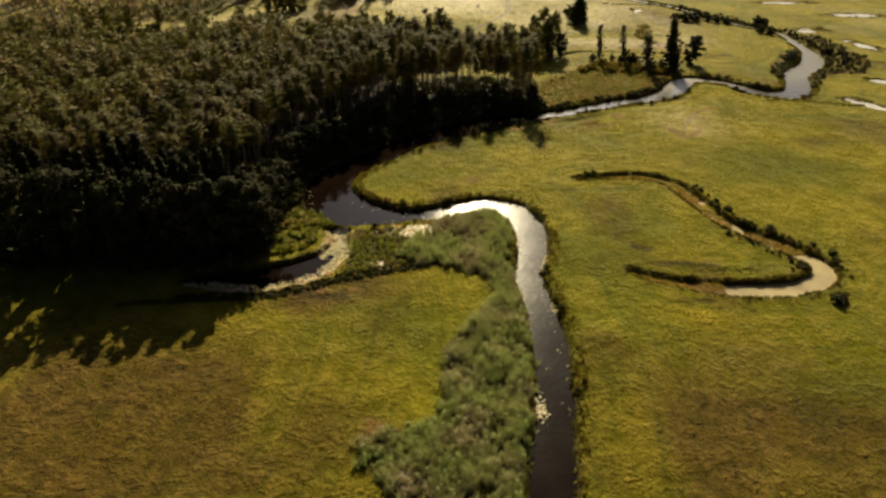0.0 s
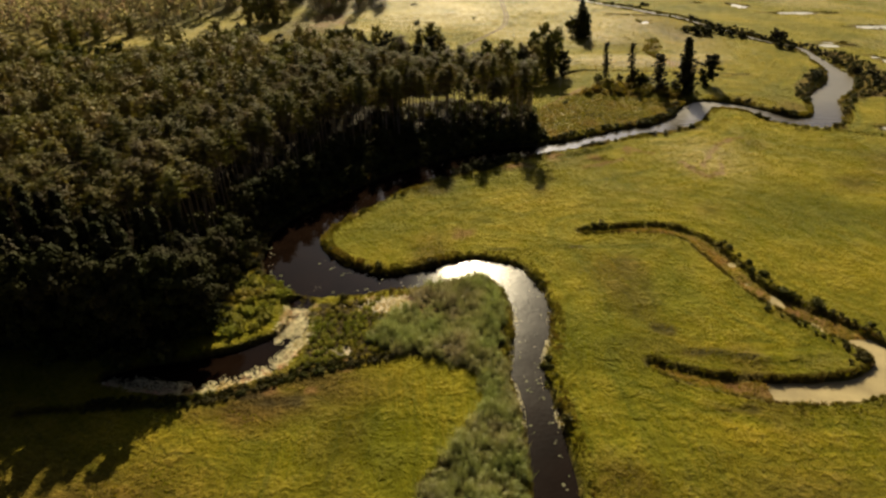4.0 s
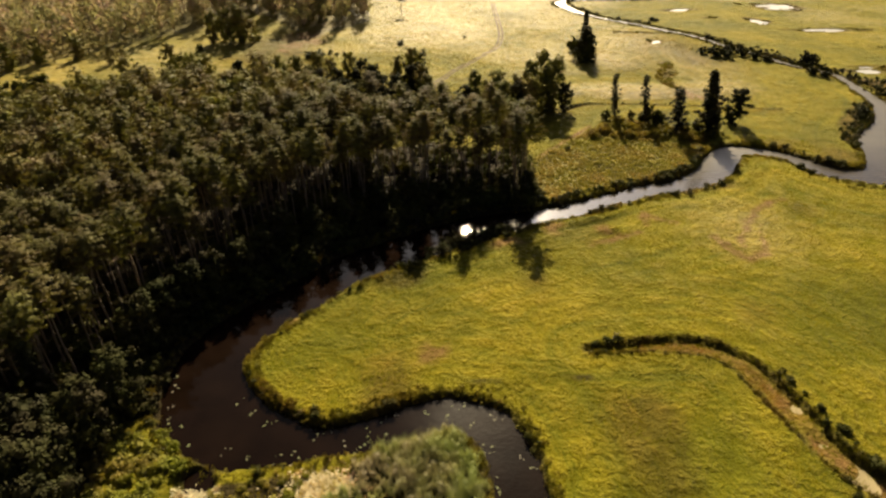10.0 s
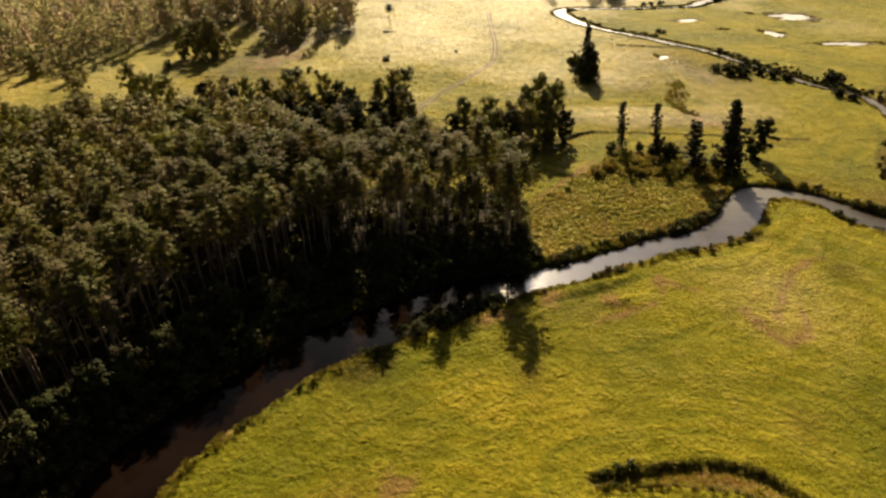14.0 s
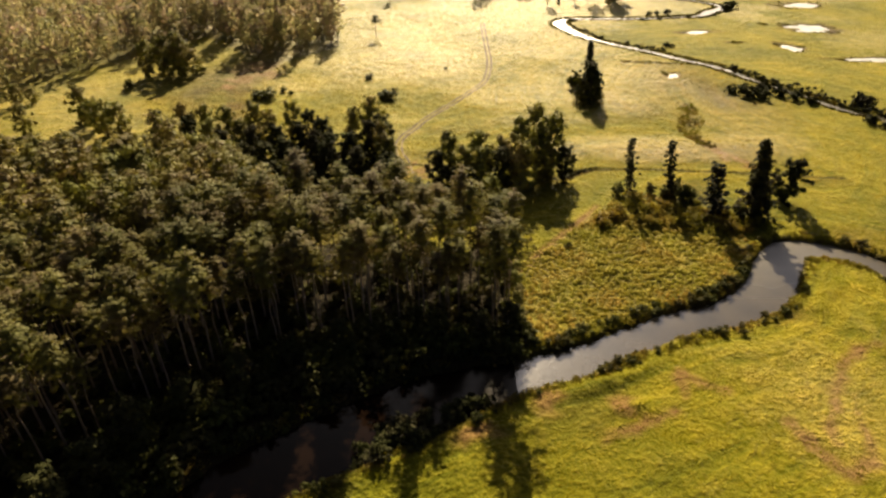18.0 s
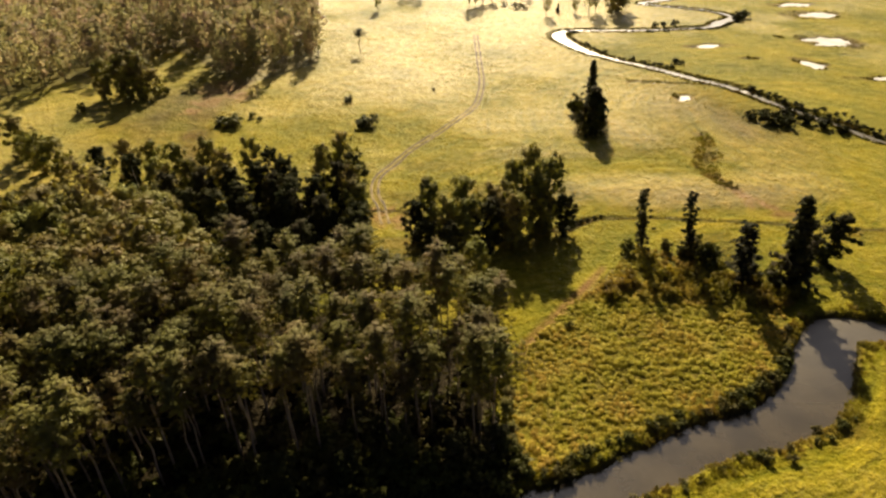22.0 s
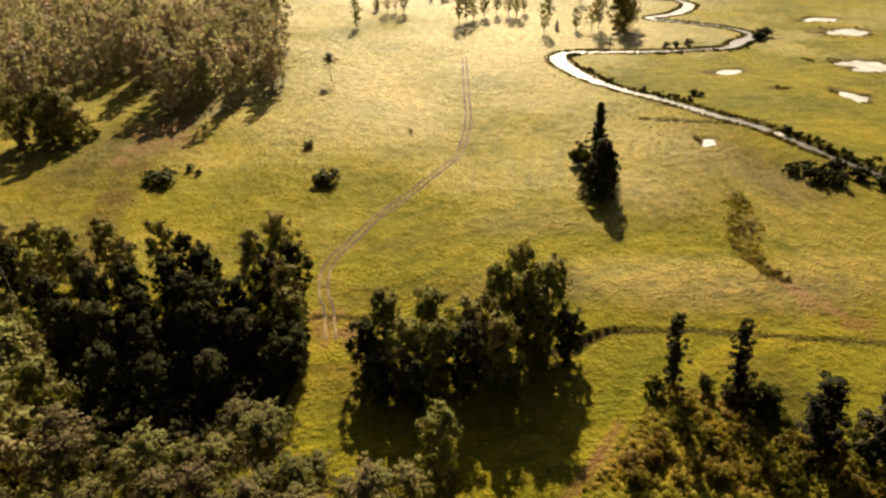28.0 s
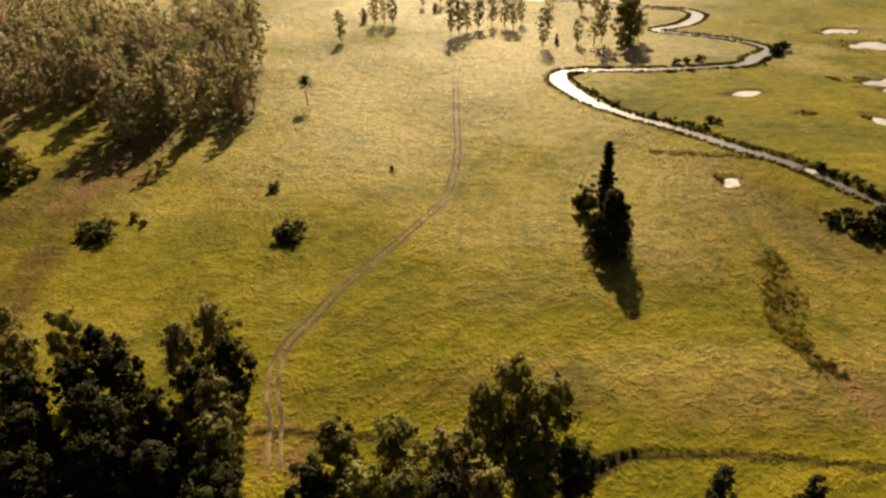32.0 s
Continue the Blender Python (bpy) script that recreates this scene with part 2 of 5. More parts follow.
    relief = math_node(n, l, "ADD", relief, math_node(n, l, "MULTIPLY", lump, math_node(n, l, "MULTIPLY", ramp(n, l, middle, [(0.38, (0.25, 0.25, 0.25)), (0.62, (1, 1, 1))]), 1.7)))
    relief = math_node(n, l, "ADD", relief, math_node(n, l, "MULTIPLY", mown, 0.6))
    relief = math_node(n, l, "ADD", relief, math_node(n, l, "MULTIPLY", dome, 0.55))
    bump(n, l, b, relief, 1.0, 0.58)
    return m


GRASS_DARK, GRASS, GRASS_LIGHT = (0.16, 0.157, 0.009), (0.236, 0.214, 0.011), (0.32, 0.268, 0.016)
STRAW_DARK, STRAW = (0.24, 0.175, 0.014), (0.5, 0.385, 0.045)
M_GROUND = ground_material()
# one river: tree shade and sky glare are put into two body colours
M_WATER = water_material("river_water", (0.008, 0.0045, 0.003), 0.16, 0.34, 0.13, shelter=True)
M_WATER_OPEN = water_material("sky_paled_water", (0.05, 0.04, 0.024), 0.1, 0.45, 0.7, 0.32, 1.5)
# pond body painted pale grey for the sky it would mirror
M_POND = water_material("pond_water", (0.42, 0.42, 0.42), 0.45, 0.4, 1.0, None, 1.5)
M_MURK = water_material("murky_water", (0.4, 0.33, 0.18), 0.3, 0.3)
M_PINE = leaf_material("pine_needles", (0.068, 0.065, 0.022), (0.235, 0.212, 0.066), 0.25, (1.0, 0.95, 0.45), 0.6, 0.08)
M_LEAF = leaf_material("tree_leaves", (0.09, 0.093, 0.028), (0.31, 0.29, 0.08), 0.22, (1.0, 0.95, 0.4), 0.6, 0.06)
M_BIRCH = leaf_material("birch_leaves", (0.26, 0.248, 0.142), (0.58, 0.53, 0.315), 0.48, (1.0, 0.94, 0.7), 0.6, 0.1)
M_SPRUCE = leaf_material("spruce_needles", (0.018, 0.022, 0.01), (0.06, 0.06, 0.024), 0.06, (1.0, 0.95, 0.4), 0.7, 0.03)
# darker copy of the broadleaf colour: shade of backlit crowns put into it
M_SHADED_LEAF = leaf_material("shaded_leaves", (0.022, 0.026, 0.01), (0.06, 0.06, 0.021), 0.06, (1.0, 0.95, 0.4), 0.7, 0.03)
M_SHRUB = leaf_material("shrub_leaves", (0.045, 0.048, 0.014), (0.11, 0.107, 0.027), 0.16, (1.0, 0.95, 0.4))
M_REED = leaf_material("reed_blades", (0.09, 0.1, 0.04), (0.44, 0.45, 0.22), 0.36, (1.0, 1.0, 0.6))
M_SEDGE = leaf_material("sedge_blades", (0.04, 0.037, 0.01), (0.22, 0.185, 0.05), 0.25, (1.0, 0.95, 0.4))
M_GRASS = leaf_material("grass_blades", (0.15, 0.155, 0.007), (0.33, 0.305, 0.018), 0.5, (1.0, 0.95, 0.35))
M_FIELD = leaf_material("field_blades", (0.21, 0.16, 0.014), (0.46, 0.34, 0.05), 0.5, (1.0, 0.95, 0.5))
M_HERB = leaf_material("marsh_herbs", (0.08, 0.075, 0.013), (0.29, 0.245, 0.045), 0.4, (1.0, 0.95, 0.4))
M_MARSH = leaf_material("tall_herbs", (0.32, 0.28, 0.034), (0.48, 0.41, 0.06), 0.45, (1.0, 0.95, 0.4))
M_OCHRE = leaf_material("ochre_blades", (0.3, 0.21, 0.05), (0.55, 0.4, 0.13), 0.45, (1.0, 0.92, 0.55))
M_TUSSOCK = leaf_material("green_sedge", (0.13, 0.14, 0.022), (0.42, 0.4, 0.08), 0.4, (1.0, 1.0, 0.4))
M_STRAW = leaf_material("dry_reed", (0.5, 0.4, 0.2), (0.78, 0.67, 0.4), 0.4, (1.0, 0.9, 0.6))
# wet mud, its own pale colour lightened further for the glare on it
M_MUD = leaf_material("damp_mud", (0.4, 0.34, 0.2), (0.7, 0.6, 0.38), 0.0, (1.0, 1.0, 0.8), 0.16, 0.6, 0.0)
M_MAT = leaf_material("pale_mat", (0.6, 0.54, 0.33), (0.84, 0.77, 0.53), 0.12, (1.0, 1.0, 0.8), 0.7, 0.06, 0.0)
M_PAD = leaf_material("lily_pads", (0.08, 0.09, 0.035), (0.26, 0.26, 0.15), 0.1, (1.0, 1.0, 0.5), 0.25)
M_BARK = bark_material("pine_bark", (0.14, 0.1, 0.07), (0.5, 0.4, 0.3), 3.0)
M_GREYBARK = bark_material("grey_bark", (0.05, 0.042, 0.03), (0.2, 0.17, 0.13), 4.0)

# ---- the plan: waters, woods, tracks (x, y, width in metres) ----
RIVER_NEAR = [(-22, -95, 6), (-14, -62, 6), (-3, -35, 6), (2, -5, 6), (8, 25, 6), (11, 40, 6.2), (13.3, 51.6, 6.2), (14.5, 59, 6), (16, 67.5, 5.8), (17, 76, 6.1), (17.3, 85, 6), (16.7, 95, 5.4), (15.8, 102, 5), (17.4, 109, 6), (18.4, 116, 6.6), (18, 123.5, 7),
              (15, 130, 7.2), (9.3, 132.6, 6.4), (3, 130.4, 7.4), (-3, 128.6, 6), (-9, 127.2, 6), (-16, 127.6, 9.5), (-22, 129.2, 13), (-27.5, 134, 14), (-30.5, 142, 12), (-29, 150, 11)]
RIVER_MID = [(-24, 157.5, 10.5), (-18, 163.5, 10.5), (-11.5, 171.5, 10.5), (-2.5, 177.5, 11), (8, 183.5, 12), (18, 188.5, 11), (29, 192.8, 6.8), (37.3, 195.6, 6.8), (47.2, 200.3, 6.2), (58.4, 205.4, 6.6), (69, 208.8, 7.6),
             (77.6, 214.6, 8.4), (84.6, 224.4, 8.6), (90.5, 229.8, 7.2), (100, 227.2, 5.6), (104.8, 221.6, 6), (109.5, 214.8, 8.5), (116.5, 212, 9.6), (123, 215, 8.8), (128, 224.5, 8.4), (133, 236, 8.6), (143.5, 246.8, 8.6)]
RIVER_FAR = [(150, 258, 8.4), (152.6, 269, 5), (153.6, 281, 4), (155, 297, 3), (151, 306, 2.6), (145, 312.5, 2.6), (139, 327, 2.8), (131, 343, 3.2), (123, 362.5, 4), (114, 373.8, 4), (102, 390, 3.8), (89, 404.2, 4), (80.6, 419.2, 5.4), (75.6, 435.6, 6.6),
             (75, 447.6, 6.4), (84, 454.8, 4.4), (118, 453.6, 3.6), (147.8, 457.4, 3.6), (157.5, 467, 6.4), (169, 480, 4), (160, 498, 3), (141, 511.6, 3.4), (133, 520, 5), (143, 525.6, 5), (152, 532, 6), (163.7, 550, 6), (161, 565, 4), (148, 570, 4), (120, 590, 4), (60, 620, 4)]
RIVER = spline(RIVER_NEAR + RIVER_MID + RIVER_FAR)
COVE = spline([(-24.6, 121, 3.4), (-23.6, 113.5, 4.4), (-28, 105.8, 8), (-37, 102, 8.6), (-45, 101.4, 6), (-52, 101, 2)])
OXBOW = spline([(32.5, 146, 1.6), (42, 146.6, 3.2), (49.4, 146.4, 4), (55.4, 143.6, 4.6), (59.2, 134.8, 5), (61.8, 125, 5), (65, 119.2, 5.2), (69.6, 113.2, 5.2), (73.6, 108.6, 5.4), (75, 103, 5.6), (70, 98.4, 5.6), (60, 96.6, 5.6), (50.6, 97.2, 5), (42.4, 99.6, 3.6), (36.3, 102.9, 2)])
GULLY = spline([(97, 321, 4), (93.6, 305, 6.5), (89.8, 295, 5), (91, 287, 2.4), (93, 279.4, 3), (92.8, 274, 2)])
DITCH = spline([(-62, 93, 0.8), (-46, 94.6, 1.0), (-35, 95.4, 1.0), (-26, 98.8, 1.0), (-17.4, 102.4, 1.0), (-6.2, 105.2, 0.6)])
BROOK = spline([(4, 274.5, 0.5), (18, 273.6, 0.6), (34, 270, 0.6), (46.5, 263.4, 1.2), (50.2, 265.8, 1.9), (54, 268.2, 1.8), (57.5, 269, 1.1), (71, 268.8, 0.6), (84, 267, 0.6), (98, 265.4, 0.5), (118, 262, 0.5)])
FAR_DITCH = spline([(88, 372.5, 0.5), (91, 371.7, 1.0), (100, 370, 1.2), (113, 367.3, 1.0), (119, 366, 0.4)])
TRACK = spline([(8, 268, 1), (6.3, 276.6, 1), (4.3, 283, 1), (4, 292.3, 1), (7.9, 302.2, 1), (12.7, 313, 1), (20.8, 326.7, 1), (30.5, 344.7, 1), (33.8, 360.5, 1), (35.3, 379.7, 1), (35.5, 408.7, 1), (36, 450, 1)])
FOOTPATH = spline([(31.5, 221, 1.0), (38.9, 230.8, 1.1), (47.7, 241.6, 1.0), (52.9, 248.7, 0.6)])
# ponds: x, y, half length, half width, turn in degrees
PONDS = [(211, 481, 10, 7, 20), (213, 508, 9, 4, 10), (190, 425, 9, 7, -35), (136, 422, 8, 3, 5), (165, 392, 3, 6, 10), (103.5, 352.5, 2.5, 3.2, 25), (189.5, 370.5, 12, 2.2, -4), (169, 303, 7, 2.2, -8),
         (180, 276, 2.6, 9, 15), (139.5, 200, 2.6, 6.5, 35), (159.5, 224, 5, 2.2, -30), (171, 308.5, 5, 1.6, -8), (212, 336, 11, 3, -5), (144.5, 400.7, 3.2, 1.4, 0), (126, 358.5, 3, 1.6, 10)]
FOREST = [(-104, 104), (-80, 110), (-66, 109), (-54, 109), (-47, 113), (-44.5, 122), (-44, 134), (-43.5, 146), (-42, 156), (-37, 164), (-31, 170), (-26, 181), (-19, 191), (-10, 195), (-2, 199), (7, 203.5), (16, 204), (24, 201.5), (29, 202.5), (29.6, 225), (25, 230), (20, 229), (6, 238), (-6, 233), (-16, 233), (-23, 240),
          (-30, 249), (-40, 258), (-52, 259), (-66, 254), (-80, 248), (-95, 250), (-110, 255), (-127, 252), (-150, 252), (-215, 262), (-225, 250), (-160, 170), (-118, 112)]
PINES = [(-230, 128), (-104, 129), (-75, 131), (-60, 129), (-50.5, 130), (-47, 140), (-47, 150), (-43.5, 158), (-38.5, 165), (-34, 172), (-29.5, 180), (-23.5, 187.5), (-17, 194.5), (-9, 199), (7, 204), (16, 204), (40, 200), (40, 330), (-230, 330)]
DARK_FRONT = [(-106, 106), (-80, 111), (-66, 110.5), (-54, 110.5), (-47, 114), (-44.8, 122), (-45.5, 131), (-49.5, 131), (-60, 128.5), (-75, 131), (-106, 129)]
NORTH_BANK = [(-27.5, 134), (-30.5, 142), (-29, 150), (-24, 157.5), (-18, 163.5), (-11.5, 171.5), (-2.5, 177.5), (8, 183.5), (18, 188.5), (29, 192.8), (30.5, 204), (-20, 200), (-50, 160), (-46, 128)]
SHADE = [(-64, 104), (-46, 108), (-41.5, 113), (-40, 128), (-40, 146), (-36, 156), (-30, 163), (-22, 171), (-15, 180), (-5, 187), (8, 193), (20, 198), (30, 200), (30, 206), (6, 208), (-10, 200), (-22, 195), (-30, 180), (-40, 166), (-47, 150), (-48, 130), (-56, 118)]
WOODLAND = [(-66, 383), (-49, 381), (-37, 396), (-31, 406), (-34, 430), (-42, 470), (-60, 500), (-62, 548), (-95, 552), (-112, 512), (-134, 540), (-160, 575), (-270, 590), (-265, 380), (-215, 350), (-178, 322), (-160, 336), (-140, 360), (-112, 398), (-106, 408), (-101, 428), (-88, 420), (-72, 396)]
MARSH = [(30, 199), (30, 222), (40, 231), (50, 243), (62, 257), (84, 243), (79, 224), (70, 215), (48, 206)]
REEDS = [(0.9, 126), (10.3, 129), (14, 121.3), (12.2, 101), (13.6, 95), (13.8, 88), (13.4, 76), (12.6, 66), (10.4, 58), (8, 45), (0, 44), (-12, 56), (-13.4, 61), (-8, 62.5), (-2, 64.6), (-0.5, 70.4), (-1, 79.6), (5.7, 88.7), (8.7, 95.6), (7.4, 101.3), (0.7, 104.6), (-6.2, 106), (-11, 110), (-4.2, 121.6)]
RIGHT_ROUGH = [(163, 296), (170, 289), (171, 273), (169, 251), (159, 234), (143, 234), (131, 217), (123, 205), (121, 208), (128, 217), (134, 230), (147, 243), (154, 256), (158, 272), (159, 290)]
LEFT_ROUGH = [(150, 270), (142.6, 265), (129, 249.5), (123, 236), (124.5, 229), (131, 238), (140, 248), (147, 258)]
SEDGES = [(-22.4, 119), (-12, 121), (-5, 121), (-11, 110), (-8.5, 106.5), (-17.4, 103.6), (-22.4, 101.5), (-20.4, 108)]
HUMP = [(-41, 112), (-39.5, 125.5), (-34, 128.5), (-28.5, 128), (-26.5, 122), (-28.2, 115), (-33.5, 110)]
# bare or trampled ground: x, y, radius
BARE = [(6.4, 145.4, 2.6), (-11, 63, 2.6), (-8, 61.6, 2), (99, 270, 3.2), (6.5, 272, 4.5), (11, 270, 4), (-30, 97.6, 1.6), (-25, 97.4, 1.2), (-18.5, 97.6, 1.2), (-14, 103, 2), (22, 181, 3), (33, 187.5, 3), (-20, 154.6, 1.6), (-60, 372, 9), (-52, 362, 6), (-61, 356, 6), (-64, 347, 4), (44, 185.5, 2)]
# bare strips where the sward is stripped: x, y, width
STRIPS = [[(90.5, 289, 1.2), (91.6, 285, 2.2), (93.2, 281, 2.8), (95.4, 277, 2.4), (98, 272.5, 2.4), (101, 269, 1.5)], [(89, 199, 1.5), (83, 196, 2), (78.5, 190.5, 1.6), (75.4, 186, 1.7), (72.6, 182, 1.8), (71.4, 179, 2)], [(66.9, 181.6, 2.2), (68, 178.6, 2.6), (69, 175.6, 2.6), (71.2, 172.8, 2.4)], [(71, 173, 2), (73.4, 174.4, 2.2), (75.4, 176.4, 2), (77, 182, 0.8), (78.6, 186.4, 0.7)], [(53.6, 187, 1), (54.4, 192, 2.6), (57, 190, 2.4), (60.4, 188.4, 1.2)], [(39.5, 178.4, 0.8), (43.6, 181, 1.3), (47.9, 183, 1.5), (51.5, 184.6, 0.5)]]
# low turf scarps that throw a thin shade: x, y, height in metres
SCARPS = [[(36, 180, 0.2), (41, 183.6, 0.55), (46.5, 185.4, 0.6), (52, 186.6, 0.25)], [(33, 186.6, 0.3), (38, 188.6, 0.7), (43.5, 190.6, 0.8), (48.5, 192.8, 0.5), (52, 195.4, 0.2)], [(15, 137.6, 0.2), (21, 139.2, 0.4), (29, 139.6, 0.45), (36, 137.4, 0.2)], [(-17, 157, 0.2), (-8, 165, 0.4), (4, 172, 0.45), (16, 178, 0.4), (28, 183.5, 0.2)], [(-60, 300, 0.1), (-30, 318, 0.3), (0, 322, 0.35), (34, 318, 0.35), (56, 312, 0.1)], [(70, 195, 0.1), (82, 206, 0.4), (92, 216, 0.35), (101, 214, 0.1)], [(42, 106.5, 0.2), (50, 104.6, 0.45), (58, 103.8, 0.45), (66, 105.6, 0.2)]]
WATER = -0.9


def level(x, y):
    """The height of the river's surface, which falls towards the forest."""
    return np.interp(np.asarray(y, float), (215, 300, 640), (WATER, -0.36, -0.3))


def cove_mid(x):
    """The middle line of the cove, as y over x."""
    order = np.argsort(COVE[:, 0])
    return np.interp(x, COVE[order, 0], COVE[order, 1])


def shores(x, y):
    """Signed distance from the river's and the cove's edge, a little uneven."""
    s = np.minimum(beyond(x, y, RIVER), beyond(x, y, COVE))
    return s + 0.9 * (vnoise(x, y, 3.1, 3) - 0.5) + 0.5 * (vnoise(x, y, 1.2, 4) - 0.5)


def pond_depth(x, y):
    """Below 1 within a pond's outline."""
    best = np.full(np.size(x), 9.0)
    for px, py, a, b, turn in PONDS:
        c, s = math.cos(radians(turn)), math.sin(radians(turn))
        u, v = (x - px) * c + (y - py) * s, -(x - px) * s + (y - py) * c
        best = np.minimum(best, np.hypot(u / a, v / b) + 1.1 * (vnoise(x, y, 5, 9) - 0.5) + 0.6 * (vnoise(x, y, 2.1, 10) - 0.5))
    return best


def ground_z(x, y, full=False):
    x, y = np.asarray(x, float).ravel(), np.asarray(y, float).ravel()
    near = np.exp(-np.maximum(0, np.hypot(x, y - 250) - 500) / 400)
    z = (0.5 * (vnoise(x, y, 26, 1) - 0.5) + 0.24 * (vnoise(x, y, 7, 2) - 0.5) + 0.16 * (vnoise(x, y, 2.2, 5) - 0.5)) * near
    river = shores(x, y)
    ox = beyond(x, y, OXBOW) + 0.8 * (vnoise(x, y, 2.5, 6) - 0.5)
    gully, ditch, brook = beyond(x, y, GULLY) + 1.2 * (vnoise(x, y, 2, 8) - 0.5), beyond(x, y, DITCH), np.minimum(beyond(x, y, BROOK), beyond(x, y, FAR_DITCH))
    pond = pond_depth(x, y)
    for scarp in SCARPS:
        rise = spline(scarp)
        gap = beyond(x, y, rise * (1, 1, 0), 9.0)
        tall = np.interp(x, rise[:, 0], rise[:, 2])
        z += tall * np.exp(-((gap + 0.7 * (vnoise(x, y, 3, 17) - 0.5)) / 1.1) ** 2) * (0.4 + vnoise(x, y, 5, 18))
    z = np.minimum(z, np.clip(level(x, y) + river * 1.5, -2.0, 9))
    oxfloor = -0.56 + 0.6 * (vnoise(x, y, 3.4, 11) - 0.5) - 0.5 * ((x > 53) & (y < 109)) - 0.12 * ((x > 60) & (y < 128))
    z += 0.3 * np.exp(-(((ox - 0.7) / 0.6) ** 2)) * vnoise(x, y, 4.4, 12)
    z = np.minimum(z, np.where(ox < 0, np.maximum(oxfloor, 0.1 + ox * 1.9), 0.1 + ox * 1.2))
    z = np.minimum(z, np.maximum(-0.3, gully * 0.4))
    z = np.minimum(z, np.maximum(-0.6, ditch * 0.9))
    z = np.minimum(z, np.maximum(-0.52, brook * 0.9))
    z = np.minimum(z, np.clip(-0.2 + (pond - 1) * 0.9, -0.75, 9))
    return (z, river, ox, gully, ditch, brook, pond) if full else z


# ---- ground: one sheet to the horizon ----
def axis(spans, far):
    out = [np.arange(a, b, s) for a, b, s in spans]
    line = np.concatenate(out + [[spans[-1][1]]])
    grow = far ** np.linspace(0, 1, 26)[1:]
    return np.concatenate([(line[0] - grow * 8)[::-1], line, line[-1] + grow * 8])


AX = axis([(-320, -200, 4), (-200, -70, 1.7), (-70, 28, 0.9), (28, 82, 0.65), (82, 116, 0.9), (116, 230, 1.4), (230, 330, 4)], 480)
AY = axis([(-90, -30, 3), (-30, 30, 2.2), (30, 44, 1.2), (44, 90, 0.9), (90, 152, 0.65), (152, 276, 0.9), (276, 480, 1.6), (480, 700, 3.2)], 480)
gx, gy = [v.ravel() for v in np.meshgrid(AX, AY)]
gz, s_river, s_ox, s_gully, s_ditch, s_brook, s_pond = ground_z(gx, gy, True)
ni, nj = len(AX), len(AY)
first = (np.arange(nj - 1)[:, None] * ni + np.arange(ni - 1)[None, :]).ravel()
ground_mesh = mesh_of("ground", np.stack([gx, gy, gz], 1), np.stack([first, first + 1, first + 1 + ni, first + ni], 1), M_GROUND, True)


def soft(d, inner, outer):
    return np.clip((outer - d) / (outer - inner), 0, 1)


def layer(name, values):
    a = ground_mesh.attributes.new(name, "FLOAT", "POINT")
    a.data.foreach_set("value", np.ascontiguousarray(values, np.float32))


soil = 0.36 * soft(beyond(gx, gy, TRACK), 0.2, 1.6)
soil = np.maximum(soil, 0.85 * soft(beyond(gx, gy, FOOTPATH), -0.1, 0.8))
for bx, by, br in BARE:
    soil = np.maximum(soil, 0.9 * soft(np.hypot(gx - bx, gy - by) / br + 1.3 * (vnoise(gx, gy, 1.8, 21) - 0.5), 0.4, 1.15))
soil = np.maximum(soil, 0.85 * soft(s_ox, -1.6, -0.5) * (0.4 + vnoise(gx, gy, 3, 15)))
for strip in STRIPS:
    soil = np.maximum(soil, 0.9 * soft(beyond(gx, gy, spline(strip)) - 0.25 + 1.5 * (vnoise(gx, gy, 1.6, 22) - 0.5), -0.9, 0.3))
soil = np.maximum(soil, 0.6 * soft(s_gully, -0.8, 0.2) * (gy < 291))
# wet edges of the waters; the oxbow term paints bank shade as well
wet = np.maximum.reduce([soft(s_river, 0.2, 1.0), 0.8 * soft(np.abs(s_ox + 0.2), 0.25, 0.9) * (vnoise(gx, gy, 2.6, 13) * 0.6 + 0.5), 0.9 * soft(s_ditch, 0.0, 0.5), soft(s_brook, 0.0, 0.6), 0.5 * soft(s_pond, 1.0, 1.25)])
for wx, wy, wa, wb in ((46, 92.6, 5.5, 1.6), (45, 105.4, 6, 0.9), (40.6, 111.4, 2.6, 1.8), (53, 104.2, 4, 0.7), (-20.5, 95.4, 4.2, 2.0), (-29, 96.0, 5, 1.2), (-24.5, 94.8, 3, 1.4), (15, 138.5, 3, 0.8), (30, 139, 4, 0.8)):
    wet = np.maximum(wet, 0.78 * soft(np.hypot((gx - wx) / wa, (gy - wy) / wb) + 1.1 * (vnoise(gx, gy, 2.2, 14) - 0.5), 0.4, 1.1))
straw = (0.3 + 0.25 * np.clip((gy - 330) / 60, 0, 1)) * np.clip((gy - 262) / 70, 0, 1) * np.clip(1.0 - (gx - 70 - 0.25 * (gy - 300)) / 60, 0.3, 1)
brown = soft(np.hypot((gx + 50) / 40, (gy - 58) / 30), 0.55, 1.2)
brown = np.maximum(brown, 0.9 * soft(np.hypot((gx - 46) / 30, (gy - 56) / 28), 0.5, 1.2))
brown = np.maximum(brown, 0.9 * soft(np.hypot((gx + 16) / 13, (gy - 98) / 6), 0.4, 1.2))
brown = np.maximum(brown, 0.5 * soft(np.hypot((gx - 40) / 12, (gy - 106) / 5), 0.3, 1.2))
brown = np.maximum(brown, 0.7 * soft(np.hypot((gx - 84) / 30, (gy - 279) / 9), 0.3, 1.2))
brown = np.maximum(brown, 0.6 * soft(np.hypot((gx + 70) / 26, (gy - 345) / 40), 0.3, 1.2))
brown = np.maximum(brown, 0.9 * soft(s_pond, 1.0, 1.9))
